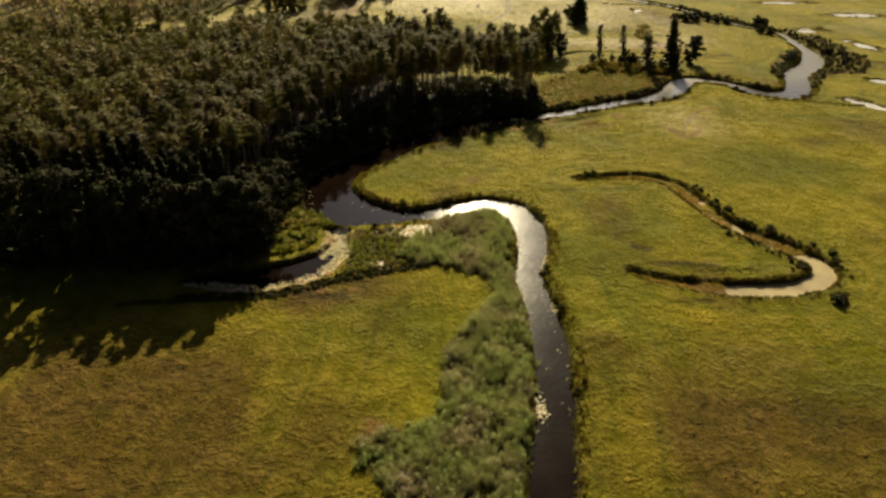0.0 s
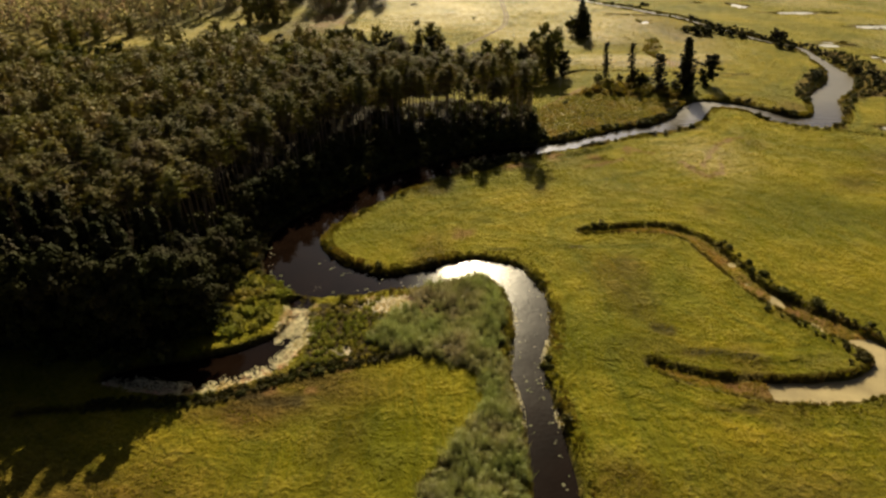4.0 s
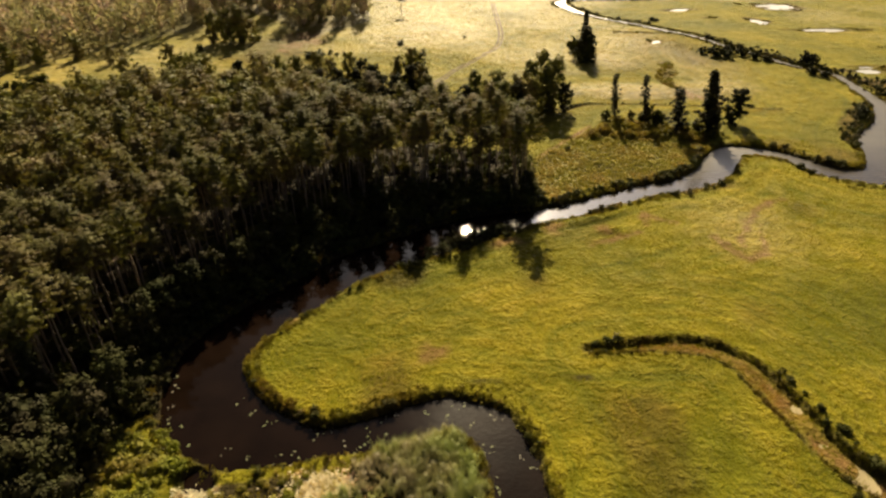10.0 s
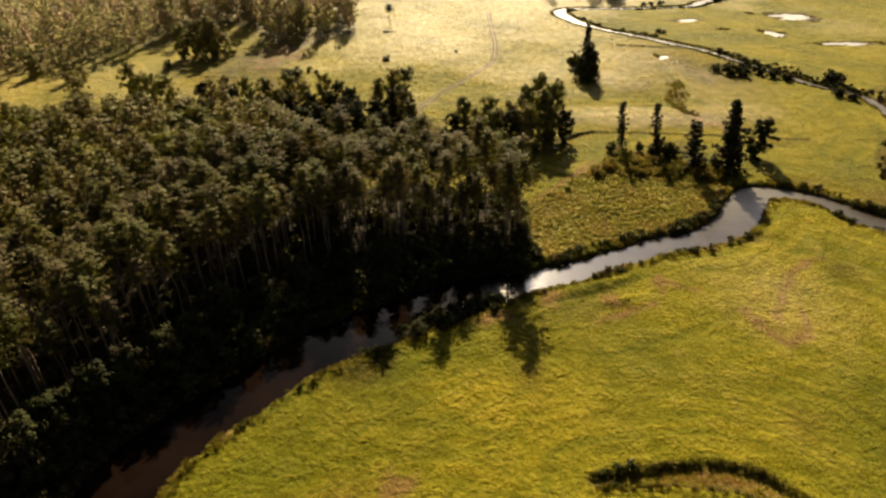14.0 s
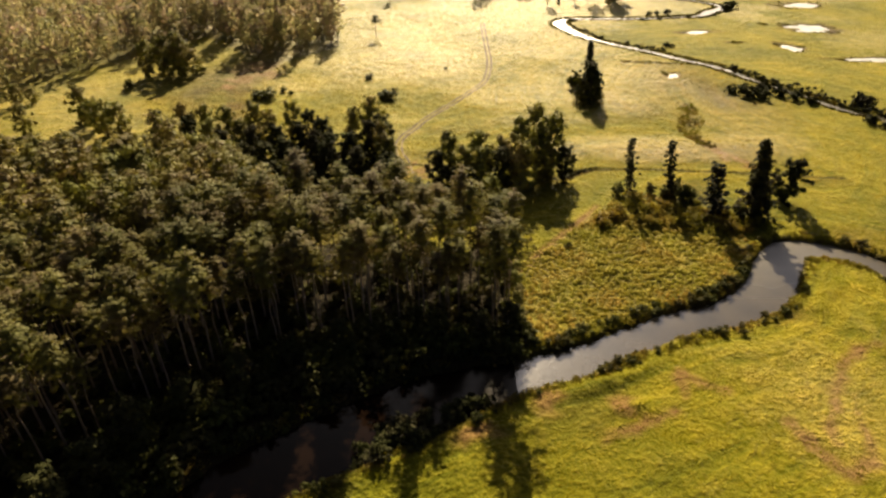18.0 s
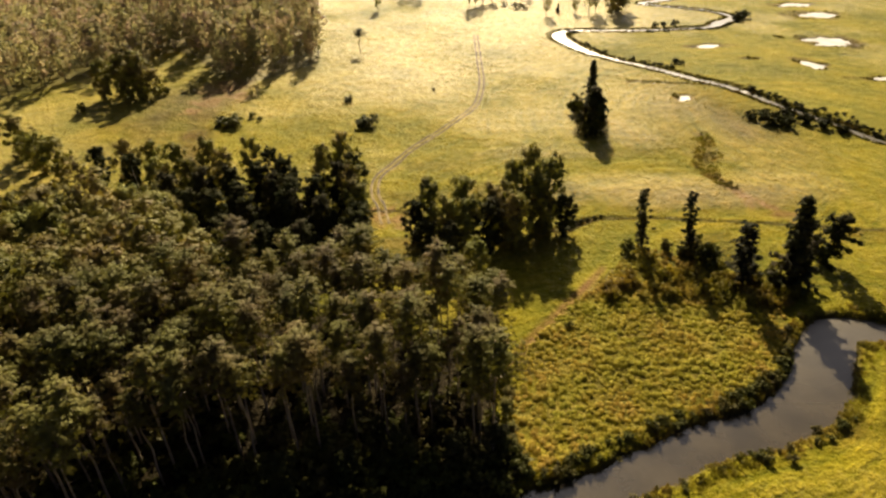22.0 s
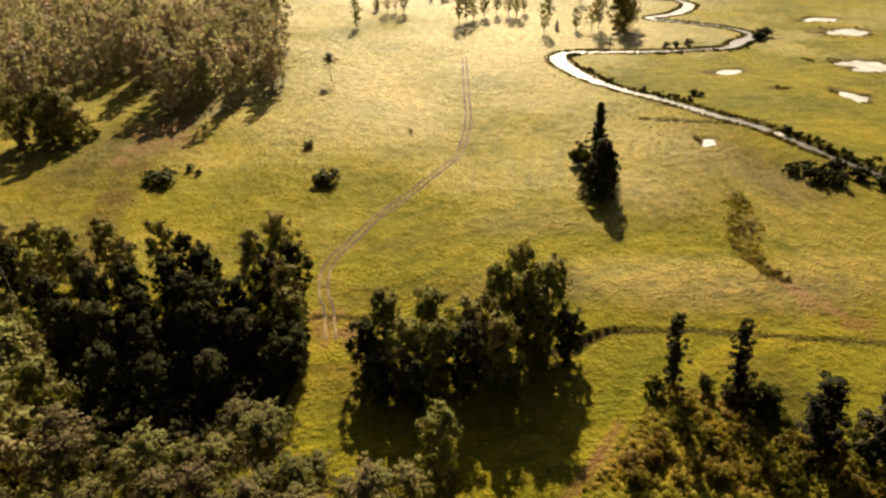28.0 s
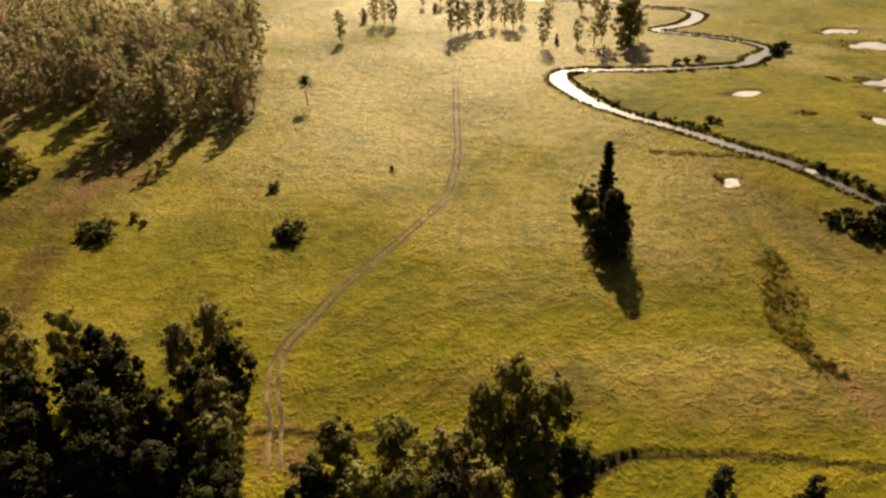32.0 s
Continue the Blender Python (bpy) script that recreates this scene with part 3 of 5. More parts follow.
brown = np.maximum(brown, 0.8 * (inside(gx, gy, RIGHT_ROUGH) | inside(gx, gy, LEFT_ROUGH)))
brown = np.maximum(brown, 0.9 * soft(beyond(gx, gy, spline([(-44, 288, 4), (-51, 308, 7), (-57, 331, 9), (-58, 356, 10), (-56, 378, 10)])) + 5 * (vnoise(gx, gy, 6, 36) - 0.5), -2, 3))
brown = np.maximum(brown, 0.6 * soft(s_gully, -1.5, 1.2) * (gy > 287))
brown = np.maximum(brown, 0.55 * np.clip((vnoise(gx, gy, 13, 37) - 0.66) * 5, 0, 1) * (gy < 262))
brown = np.clip(brown * (0.55 + 0.9 * vnoise(gx, gy, 9, 33)), 0, 1)
straw = np.maximum(straw, 0.5 * soft(np.hypot((gx - 75) / 14, (gy - 183) / 16), 0.3, 1.2))
straw = np.maximum(straw, 0.75 * soft(np.hypot((gx - 75) / 45, (gy - 285) / 12), 0.3, 1.2))
straw = np.where(inside(gx, gy, MARSH), 0.2, straw)
brown = np.where(inside(gx, gy, MARSH), 0.4 + 0.6 * (vnoise(gx, gy, 6, 34) - 0.5), np.where(inside(gx, gy, SEDGES), 0.8, brown))
FAR_GREEN = [(80, 449), (150, 451), (160, 464), (230, 476), (330, 520), (340, 260), (158, 240), (154, 300), (142, 320), (125, 361), (104, 389), (86, 412)]
straw = np.where(inside(gx, gy, FAR_GREEN), 0.05, straw)
straw = np.clip(straw + np.clip((gy - 215) / 60, 0.3, 1) * (0.5 * (vnoise(gx, gy + 0.5 * gx, 19, 31) - 0.5) + 0.55 * (vnoise(gx * 0.5, gy, 38, 35) - 0.5)), 0, 1)
for fx, fy, fa, fb, amount in ((-22, 322, 46, 19, 0.85), (40, 318, 34, 8, 0.5), (62, 298, 30, 7, 0.7), (88, 303, 12, 22, 0.6), (30, 350, 30, 7, 0.3)):
    straw *= 1 - amount * soft(np.hypot((gx - fx) / fa, (gy - fy) / fb) + 0.8 * (vnoise(gx * 0.5, gy, 8, 44) - 0.5), 0.5, 1.2)
for fx, fy, fa, fb, amount in ((38, 282, 34, 6, 0.5), (48, 306, 26, 4, 0.3), (76, 318, 18, 14, 0.35), (12, 300, 16, 4, 0.3)):
    brown = np.maximum(brown, amount * soft(np.hypot((gx - fx) / fa, (gy - fy) / fb) + 1.1 * (vnoise(gx * 0.6, gy, 6, 45) - 0.5), 0.4, 1.2))
brown = np.maximum(brown, 0.55 * soft(np.hypot((gx - 106) / 26, (gy - 332) / 44), 0.3, 1.2) * (0.4 + vnoise(gx, gy, 11, 38)))
brown = np.maximum(brown, 1.0 * soft(np.hypot((gx + 25) / 15, (gy - 94) / 4.6) + 0.8 * (vnoise(gx, gy, 4, 39) - 0.5), 0.4, 1.2))
lush = np.zeros(len(gx))
for ux, uy, ua, ub in ((33, 100, 14, 30), (-4, 84, 16, 15), (-14, 148, 12, 10), (46, 122, 12, 12), (85, 148, 24, 16), (10, 170, 26, 7), (70, 250, 26, 10), (62, 70, 20, 9)):
    lush = np.maximum(lush, soft(np.hypot((gx - ux) / ua, (gy - uy) / ub) + 0.9 * (vnoise(gx, gy, 9, 43) - 0.5), 0.3, 1.25))
thick = [(-42, 262), (-28, 247), (-18, 238), (3, 242), (4, 262), (-4, 272), (-38, 276)]
# dark floor: litter under the woods plus painted shade out to the bank
litter_shade = inside(gx, gy, SHADE) | inside(gx, gy, NORTH_BANK) | inside(gx, gy, thick) | inside(gx + 3 * (vnoise(gx, gy, 5, 41) - 0.5), gy + 3 * (vnoise(gx, gy, 5, 42) - 0.5), FOREST)
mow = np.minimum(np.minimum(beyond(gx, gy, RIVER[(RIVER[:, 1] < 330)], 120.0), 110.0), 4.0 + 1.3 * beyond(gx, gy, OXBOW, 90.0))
litter_shade = np.maximum(litter_shade.astype(float), 0.5 * inside(gx, gy, WOODLAND))
wet = np.maximum(wet, 0.92 * (inside(gx, gy, REEDS) | inside(gx, gy, SEDGES)))
for name, values in (("mow", mow), ("lush", lush), ("soil", soil), ("wet", wet), ("straw", straw), ("brown", brown), ("litter_shade", litter_shade.astype(float))):
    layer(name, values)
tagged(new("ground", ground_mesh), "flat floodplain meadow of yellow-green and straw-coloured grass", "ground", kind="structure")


def sheet(name, x0, y0, x1, y1, z, material, label):
    me = mesh_of(name, [(x0, y0, z), (x1, y0, z), (x1, y1, z), (x0, y1, z)], [(0, 1, 2, 3)], material)
    return tagged(new(name, me), label, "water", kind="structure")


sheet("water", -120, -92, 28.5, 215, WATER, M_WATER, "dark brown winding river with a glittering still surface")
reach_y = [20, 215, 300, 640]
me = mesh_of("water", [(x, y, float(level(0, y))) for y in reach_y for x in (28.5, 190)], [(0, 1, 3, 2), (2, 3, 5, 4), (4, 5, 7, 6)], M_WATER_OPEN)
tagged(new("water", me), "open upper reach of the river, coloured paler for sky light", "water", kind="structure")
me = mesh_of("water", [(-20, 560, -0.33), (28.5, 560, -0.33), (28.5, 640, -0.3), (-20, 640, -0.3)], [(0, 1, 2, 3)], M_WATER_OPEN)
tagged(new("water", me), "far narrow reach of the river", "water", kind="structure")
sheet("oxbow_water", 30, 88, 82, 150, -0.78, M_MURK, "muddy shallow water lying in an old oxbow channel")
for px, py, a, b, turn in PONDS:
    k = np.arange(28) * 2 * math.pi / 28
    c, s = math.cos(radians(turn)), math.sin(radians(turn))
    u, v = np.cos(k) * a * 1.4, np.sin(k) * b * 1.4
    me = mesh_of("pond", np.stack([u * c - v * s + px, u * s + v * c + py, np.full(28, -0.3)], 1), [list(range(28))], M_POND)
    tagged(new("pond", me), "shallow marsh pool coloured pale for the bright sky", "pond", "pools of the floodplain", "structure")


# ---- plants ----
def leaves(rg, centres, radii, per, size, slim=0.55, up=0.5, focus=None, own=1.0):
    """Four-cornered leaf sprays round clump centres, turned outward from the clump and the crown: (verts, faces)."""
    centres, radii = np.repeat(centres, per, 0), np.repeat(radii, per, 0)
    n = len(centres)
    d = rg.normal(size=(n, 3))
    d /= np.linalg.norm(d, axis=1)[:, None]
    at = centres + d * radii * (rg.uniform(0.35, 1.0, (n, 1)))
    normal = d * own + rg.normal(size=(n, 3)) * 0.3 + (0, 0, up)
    if focus is not None:
        outward = (at - np.array(focus[:3])) * (1, 1, focus[3])
        normal += outward / (np.linalg.norm(outward, axis=1)[:, None] + 1e-6)
    normal /= np.linalg.norm(normal, axis=1)[:, None]
    side = np.cross(normal, rg.normal(size=(n, 3)))
    side /= np.linalg.norm(side, axis=1)[:, None] + 1e-9
    other = np.cross(normal, side)
    s = size * rg.uniform(0.6, 1.35, (n, 1))
    verts = np.stack([at - side * s, at + other * s * slim * rg.uniform(0.6, 1.2, (n, 1)), at + side * s, at - other * s * slim], 1).reshape(-1, 3)
    return verts, np.arange(4 * n).reshape(n, 4)


def heart(rg, line, h, low, high, wide, count, size):
    """Larger sprays in the middle of a crown, which close it to the light."""
    c = []
    for k in range(count):
        f = low + (high - low) * (k + 0.5) / count
        q = (f - low) / (high - low)
        a, reach = rg.uniform(0, 6.28), wide * math.sin(math.pi * (0.15 + 0.75 * q)) * math.sqrt(rg.uniform(0, 1))
        c.append(on_line(line, h * f, h) * (1, 1, 0) + (math.cos(a) * reach, math.sin(a) * reach, h * f))
    return leaves(rg, np.array(c), np.full((count, 3), 0.5), 2, size, 0.75, 0.2)


def limb(a, b, r0, r1, sides=4):
    """A tapered four-cornered-faced tube from a to b."""
    a, b = np.array(a, float), np.array(b, float)
    d = (b - a) / (np.linalg.norm(b - a) + 1e-9)
    u = np.cross(d, (0.3, 0.9, 0.2))
    u /= np.linalg.norm(u)
    v = np.cross(d, u)
    k = np.arange(sides) * 2 * math.pi / sides
    ring = np.cos(k)[:, None] * u + np.sin(k)[:, None] * v
    i = np.arange(sides)
    return np.vstack([a + ring * r0, b + ring * r1]), np.stack([i, (i + 1) % sides, (i + 1) % sides + sides, i + sides], 1)


def trunk(rg, height, radius, lean=0.3, rings=5, sides=6):
    """A slightly crooked tapered trunk: its parts and its centre line."""
    line = [np.array((0, 0, -0.4))]
    for k in range(1, rings + 1):
        line.append(np.array((rg.normal() * lean * k / rings, rg.normal() * lean * k / rings, height * k / rings)))
    return [limb(line[k], line[k + 1], radius * (1 - 0.8 * k / rings), radius * (1 - 0.8 * (k + 1) / rings), sides) for k in range(rings)], line


def on_line(line, z, height):
    k = min(max(z / height, 0), 0.999) * (len(line) - 1)
    i = int(k)
    return line[i] * (1 - k + i) + line[i + 1] * (k - i)


def tree_data(kind, seed, fine=True):
    """Trunk with limbs, and crown, of one tree of 1:1 size, as (verts, faces)."""
    rg = np.random.default_rng(seed)
    c, r, br = [], [], []
    if kind == "pine":
        h = rg.uniform(20, 23)
        tr, line = trunk(rg, h * 0.97, 0.2, 0.35)
        base = rg.uniform(0.6, 0.7)
        whorls, boughs, along_bough, per, size = (8, 5, (0.4, 0.7, 1.0), 15, 0.24) if fine else (6, 4, (0.5, 0.95), 8, 0.42)
        for w in range(whorls):
            q = (w + 0.5) / whorls
            turn = rg.uniform(0, 6.28)
            for k in range(boughs):
                reach = (0.5 + 2.7 * math.sin(math.pi * (0.34 + 0.6 * q))) * rg.uniform(0.55, 1.25)
                a = turn + k * 6.28 / boughs + rg.normal() * 0.25
                p0 = on_line(line, h * (base + (0.985 - base) * q) - 0.3, h)
                tip = np.array((math.cos(a) * reach, math.sin(a) * reach, 0.1 + 0.16 * reach + rg.normal() * 0.2))
                for f in along_bough:
                    c.append(p0 + tip * f)
                    r.append(np.array((0.55, 0.55, 0.24)) * rg.uniform(0.7, 1.25) * (1.0 if fine else 1.35))
                if (w + k) % (2 if fine else 5) == 0:
                    br.append(limb(p0, p0 + tip, 0.06, 0.02, 3))
        c.append(on_line(line, h * 0.985, h)), r.append(np.array((0.4, 0.4, 0.6)))
        inner = heart(rg, line, h, base + 0.02, 0.9, 0.7, 20 if fine else 14, 0.7)
        for k in range(4):
            z, a = h * rg.uniform(0.3, 0.55), rg.uniform(0, 6.28)
            p0 = on_line(line, z, h)
            br.append(limb(p0, p0 + (math.cos(a) * 1.1, math.sin(a) * 1.1, -0.1), 0.04, 0.01, 3))
        crown = join([leaves(rg, np.array(c), np.array(r), per, size, 0.5, 0.25, (*(on_line(line, h * (base + 0.3 * (1 - base)), h)), 0.75), 0.3), inner])
    elif kind in ("leafy", "birch"):
        leafy = kind == "leafy"
        h = rg.uniform(13.5, 15.5) if leafy else rg.uniform(18, 25)
        wide = rg.uniform(3.3, 4.0) if leafy else rg.uniform(3.0, 4.6)
        tr, line = trunk(rg, h * 0.93, 0.24, 0.4)
        count, per, size = ((60, 34, 0.33) if leafy else (66, 26, 0.31)) if fine else ((30, 24, 0.42) if leafy else (28, 12, 0.55))
        base = 0.07 if leafy else 0.2
        for k in range(count):
            f = base + (1 - base) * ((k + 0.5) / count) ** 0.9
            q = (f - base) / (1 - base)
            reach = wide * (0.3 + 0.85 * math.sin(math.pi * (0.1 + 0.74 * q)) - 0.2 * q) * math.sqrt(rg.uniform(0.1, 1.2))
            a = rg.uniform(0, 6.28)
            reach *= 1 + 0.22 * math.sin(2 * a + h) + 0.18 * math.sin(5 * a + 9 * q + wide)
            p0 = on_line(line, h * f * 0.9, h)
            p = np.array((math.cos(a) * reach, math.sin(a) * reach, h * f - 0.5)) + (p0[0], p0[1], 0)
            c.append(p), r.append(np.array((1.0, 1.0, 0.8)) * (rg.uniform(0.75, 1.6) if leafy else rg.uniform(0.8, 1.35)))
            if k % 5 == 0:
                br.append(limb(p0, p, 0.08, 0.02, 3))
        crown = join([leaves(rg, np.array(c), np.array(r), per, size, 0.55, 0.3, (0, 0, h * 0.5, 0.5), 0.7), leaves(rg, np.array(c), np.array(r) * 0.45, 3, 0.7, 0.8, 0.2), heart(rg, line, h, base - 0.08, 0.93, wide * 0.62, (48 if fine else 22) if leafy else (34 if fine else 22), 0.95 if fine else 1.15)])
    elif kind == "cone":
        h, wide = 14.5, 6.0
        tr, line = trunk(rg, h * 0.93, 0.26, 0.3)
        for k in range(90):
            q = ((k + 0.5) / 90) ** 1.5
            reach = wide * min(1.0, 0.86 + 1.5 * q) * (1.04 - q) ** 0.75 * math.sqrt(rg.uniform(0.25, 1.0))
            a = rg.uniform(0, 6.28)
            p0 = on_line(line, h * (0.05 + 0.85 * q), h)
            p = np.array((math.cos(a) * reach, math.sin(a) * reach, h * (0.06 + 0.93 * q) - 0.3)) + (p0[0], p0[1], 0)
            c.append(p), r.append(np.array((1.0, 1.0, 0.85)) * rg.uniform(0.8, 1.5) * (1.1 - 0.45 * q))
            if k % 6 == 0:
                br.append(limb(p0, p, 0.07, 0.02, 3))
        crown = join([leaves(rg, np.array(c), np.array(r), 60, 0.28, 0.55, 0.2, (0, 0, h * 0.35, 0.6), 0.6), heart(rg, line, h, 0.02, 0.82, 4.3, 150, 1.1)])
    elif kind in ("spruce", "thin_spruce"):
        full = kind == "spruce"
        h = 20.0 if full else 15.0
        tr, line = trunk(rg, h * 0.98, 0.22 if full else 0.16, 0.15)
        count = 130 if full else 80
        for k in range(count):
            f = (0.03 if full else 0.1) + (0.96 if full else 0.88) * (k + 0.5) / count
            tier = 0.75 + 0.35 * math.sin(f * 46 + 2 * math.sin(k * 2.4))
            reach = (0.25 + 4.3 * (1 - f) ** 0.85 * tier if full else 0.45 + 1.7 * (1 - f) ** 0.6 * rg.uniform(0.05, 1.25) + 0.5 * max(0, math.sin(f * 21))) * rg.uniform(0.65, 1.08)
            a = k * 2.4 + rg.normal() * 0.3
            p0 = on_line(line, h * f, h)
            p = p0 + (math.cos(a) * reach, math.sin(a) * reach, -0.28 * reach)
            c.append(p * 0.5 + p0 * 0.5 if k % 2 else p)
            r.append(np.array((0.85, 0.85, 0.5)) * (1.0 if full else 0.66) * rg.uniform(0.6, 1.2))
            if k % 4 == 0:
                br.append(limb(p0, p, 0.05, 0.015, 3))
        inner = heart(rg, line, h, 0.03, 0.9, 0.6 if full else 0.2, 60 if full else 20, 0.8 if full else 0.4)
        skirt = heart(rg, line, h, 0.02, 0.55, 2.0 if full else 0.7, 50 if full else 14, 0.9 if full else 0.6)
        crown = join([leaves(rg, np.array(c), np.array(r), 14 if full else 20, 0.54 if full else 0.31), inner, skirt])
    else:
        h = 2.6
        tr = [limb((0, 0, -0.2), (rg.normal() * 0.7, rg.normal() * 0.7, h * 0.7), 0.07, 0.02, 3) for _ in range(4)]
        br = [limb((0, 0, 0.2), (rg.normal() * 1.0, rg.normal() * 1.0, h * 0.6), 0.04, 0.015, 3) for _ in range(3)]
        count, per, size = (22, 14, 0.24) if fine else (16, 8, 0.36)
        for k in range(count):
            a, q, z = rg.uniform(0, 6.28), math.sqrt(rg.uniform(0, 1)), rg.uniform(0.12, 0.95)
            c.append((math.cos(a) * 1.5 * q, math.sin(a) * 1.5 * q, h * z * (1 - 0.4 * q * q)))
            r.append(np.array((0.62, 0.62, 0.5)) * rg.uniform(0.6, 1.15))
        mid = np.column_stack([rg.normal(size=(16, 2)) * 0.55, rg.uniform(0.3, 1.5, 16)])
        crown = join([leaves(rg, np.array(c), np.array(r), per, size), leaves(rg, mid, np.full((16, 3), 0.35), 2, 0.55 if fine else 0.5, 0.8, 0.2)])
    return join(tr + br if fine else tr[::2]), crown


CROWN = {"cone": M_SHADED_LEAF, "pine": M_PINE, "leafy": M_LEAF, "birch": M_BIRCH, "spruce": M_SPRUCE, "thin_spruce": M_SPRUCE, "shrub": M_SHRUB}
NAME = {"cone": "conical_tree", "pine": "pine_tree", "leafy": "alder_tree", "birch": "birch_tree", "spruce": "spruce_tree", "thin_spruce": "slender_spruce_tree", "shrub": "shrub"}
STOCK = {}


def stock(kind, number, crown_material=None):
    """The meshes of one plant, built once."""
    key = (kind, number, crown_material.name if crown_material else "")
    if key not in STOCK:
        t, c = tree_data(kind, hash_of(kind) + number)
        bark = M_BARK if kind == "pine" else M_GREYBARK
        STOCK[key] = (mesh_of("trunk", *t, bark, True), mesh_of("crown", *c, crown_material or CROWN[kind]))
    return STOCK[key]


def hash_of(kind):
    return 100 * sorted(NAME).index(kind) + 11


def plant(kind, x, y, size=1.0, stretch=1.0, label="", group="", number=None, crown_material=None, z=None, lean=0.0):
    """One tree or shrub as a thing with its trunk and crown."""
    number = int(rng.integers(0, 5)) if number is None else number
    t, c = stock(kind, number, crown_material)
    ob = new(NAME[kind], None)
    ob.empty_display_size = 0.5
    if z is None:
        z = float(ground_z([x], [y])[0])
    ob.matrix_basis = pose(x, y, z, 0, -lean, 0) @ pose(0, 0, 0, 0, 0, float(rng.uniform(0, 360))) @ Matrix.Diagonal((size, size, size * stretch, 1))
    part("stem" if kind == "shrub" else "trunk", t, ob), part("foliage" if kind == "shrub" else "crown", c, ob)
    return tagged(ob, label, "shrub" if kind == "shrub" else "tree", group)


def thicket(name, kind, xs, ys, sizes, label, category, crown_material=None):
    """Many trees too many to count, joined: trunks under crowns."""
    xs, ys, sizes = np.asarray(xs), np.asarray(ys), np.asarray(sizes)
    zs = ground_z(xs, ys)
    kits = [tree_data(kind, hash_of(kind) + 50 + k, False) for k in range(4)]
    wood, green = [], []
    for k in range(len(xs)):
        t, c = kits[k % 4]
        a = rng.uniform(0, 6.28)
        turn = np.array(((math.cos(a), -math.sin(a), 0), (math.sin(a), math.cos(a), 0), (0, 0, 1))) * sizes[k]
        at = np.array((xs[k], ys[k], zs[k]))
        wood.append((t[0] @ turn.T + at, t[1]))
        green.append((c[0] @ turn.T + at, c[1]))
    tones = np.concatenate([np.full(len(v), rng.uniform(-0.6, 0.6)) for v, _ in green])
    ob = tagged(new(name, mesh_of(name, *join(green), crown_material or CROWN[kind], tone=tones)), label, category, kind="stuff")
    tagged(part("trunks", mesh_of("trunks", *join(wood), M_BARK if kind == "pine" else M_GREYBARK, True), ob), kind="stuff")
    return ob


def tufts(name, xs, ys, heights, spread, blades, width, material, label, category, z=None):
    """Blades of grass, sedge or reed in tufts, one mesh."""
    xs, ys = np.asarray(xs, float), np.asarray(ys, float)
    zs = np.maximum(ground_z(xs, ys), level(xs, ys) - 0.1) if z is None else np.full(len(xs), z)
    n = len(xs) * blades
    x, y, zz = [np.repeat(v, blades) for v in (xs, ys, zs)]
    h = np.repeat(np.asarray(heights, float) * np.ones(len(xs)), blades) * rng.uniform(0.6, 1.15, n)
    sp = np.repeat(np.asarray(spread, float) * np.ones(len(xs)), blades)
    a, q = rng.uniform(0, 6.28, n), np.sqrt(rng.uniform(0, 1, n)) * sp
    x, y = x + np.cos(a) * q, y + np.sin(a) * q
    f, w = rng.uniform(0, 3.14, n), width * rng.uniform(0.6, 1.4, n)
    bend, turn = h * rng.uniform(0.1, 0.55, n), rng.uniform(0, 6.28, n)
    low = zz - 0.08
    verts = np.stack([np.stack([x - np.cos(f) * w, y - np.sin(f) * w, low], 1), np.stack([x + np.cos(f) * w, y + np.sin(f) * w, low], 1), np.stack([x + np.cos(turn) * bend, y + np.sin(turn) * bend, zz + h], 1)], 1).reshape(-1, 3)
    return tagged(new(name, mesh_of(name, verts, np.arange(3 * n).reshape(n, 3), material)), label, category, kind="stuff")


# ---- pine forest by the river ----
PINE_LABEL = "tall slim pine with a bare trunk and a tufted olive crown"
fx, fy = scatter(FOREST, 4.1)
dry_land = (shores(fx, fy) > 1.2) & inside(fx, fy, PINES)
seen = fx > -72 - 0.64 * (fy - 51) - 12
fx, fy = fx[dry_land & seen], fy[dry_land & seen]
behind = (fy > 222) & (vnoise(fx, fy, 16, 51) + (fy - 222) / 60 > 0.78)
front = np.minimum.reduce([beyond(fx, fy, spline([(x, y, 0) for x, y in FOREST[1:20]]), 60), np.abs(31 - fx) + 3])
rank = np.argsort(np.where(behind, 1e6, front))
single = np.zeros(len(fx), bool)
single[rank[:280]] = True
single &= ~behind
for k in np.flatnonzero(single):
    plant("pine", fx[k], fy[k], float(rng.uniform(0.74, 1.08)), 1.0, PINE_LABEL, "pines along the riverside forest edge")
rest = ~single & ~behind
for x, y in zip(*scatter(DARK_FRONT, 4.7)):
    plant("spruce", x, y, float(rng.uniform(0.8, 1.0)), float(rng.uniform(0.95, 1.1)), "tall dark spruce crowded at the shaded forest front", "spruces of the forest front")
thicket("pine_forest", "pine", fx[rest], fy[rest], rng.uniform(0.76, 1.1, rest.sum()), "dense forest of olive-brown pine crowns", "forest")
LEAFY_LABEL = "rounded broadleaf tree with dark green foliage down to the grass"
light = np.flatnonzero(behind)
light = light[np.argsort(np.hypot(fx[light] + 10, fy[light] - 245))]
for k in light[:60]:
    plant("leafy", fx[k], fy[k], float(rng.uniform(0.95, 1.2)), 1.05, "broadleaf tree with a light green crown among pines", "broadleaf trees of the forest")
thicket("broadleaf_forest", "leafy", fx[light[60:]], fy[light[60:]], rng.uniform(0.95, 1.2, len(light) - 60), "mixed broadleaf wood behind the pines", "forest")

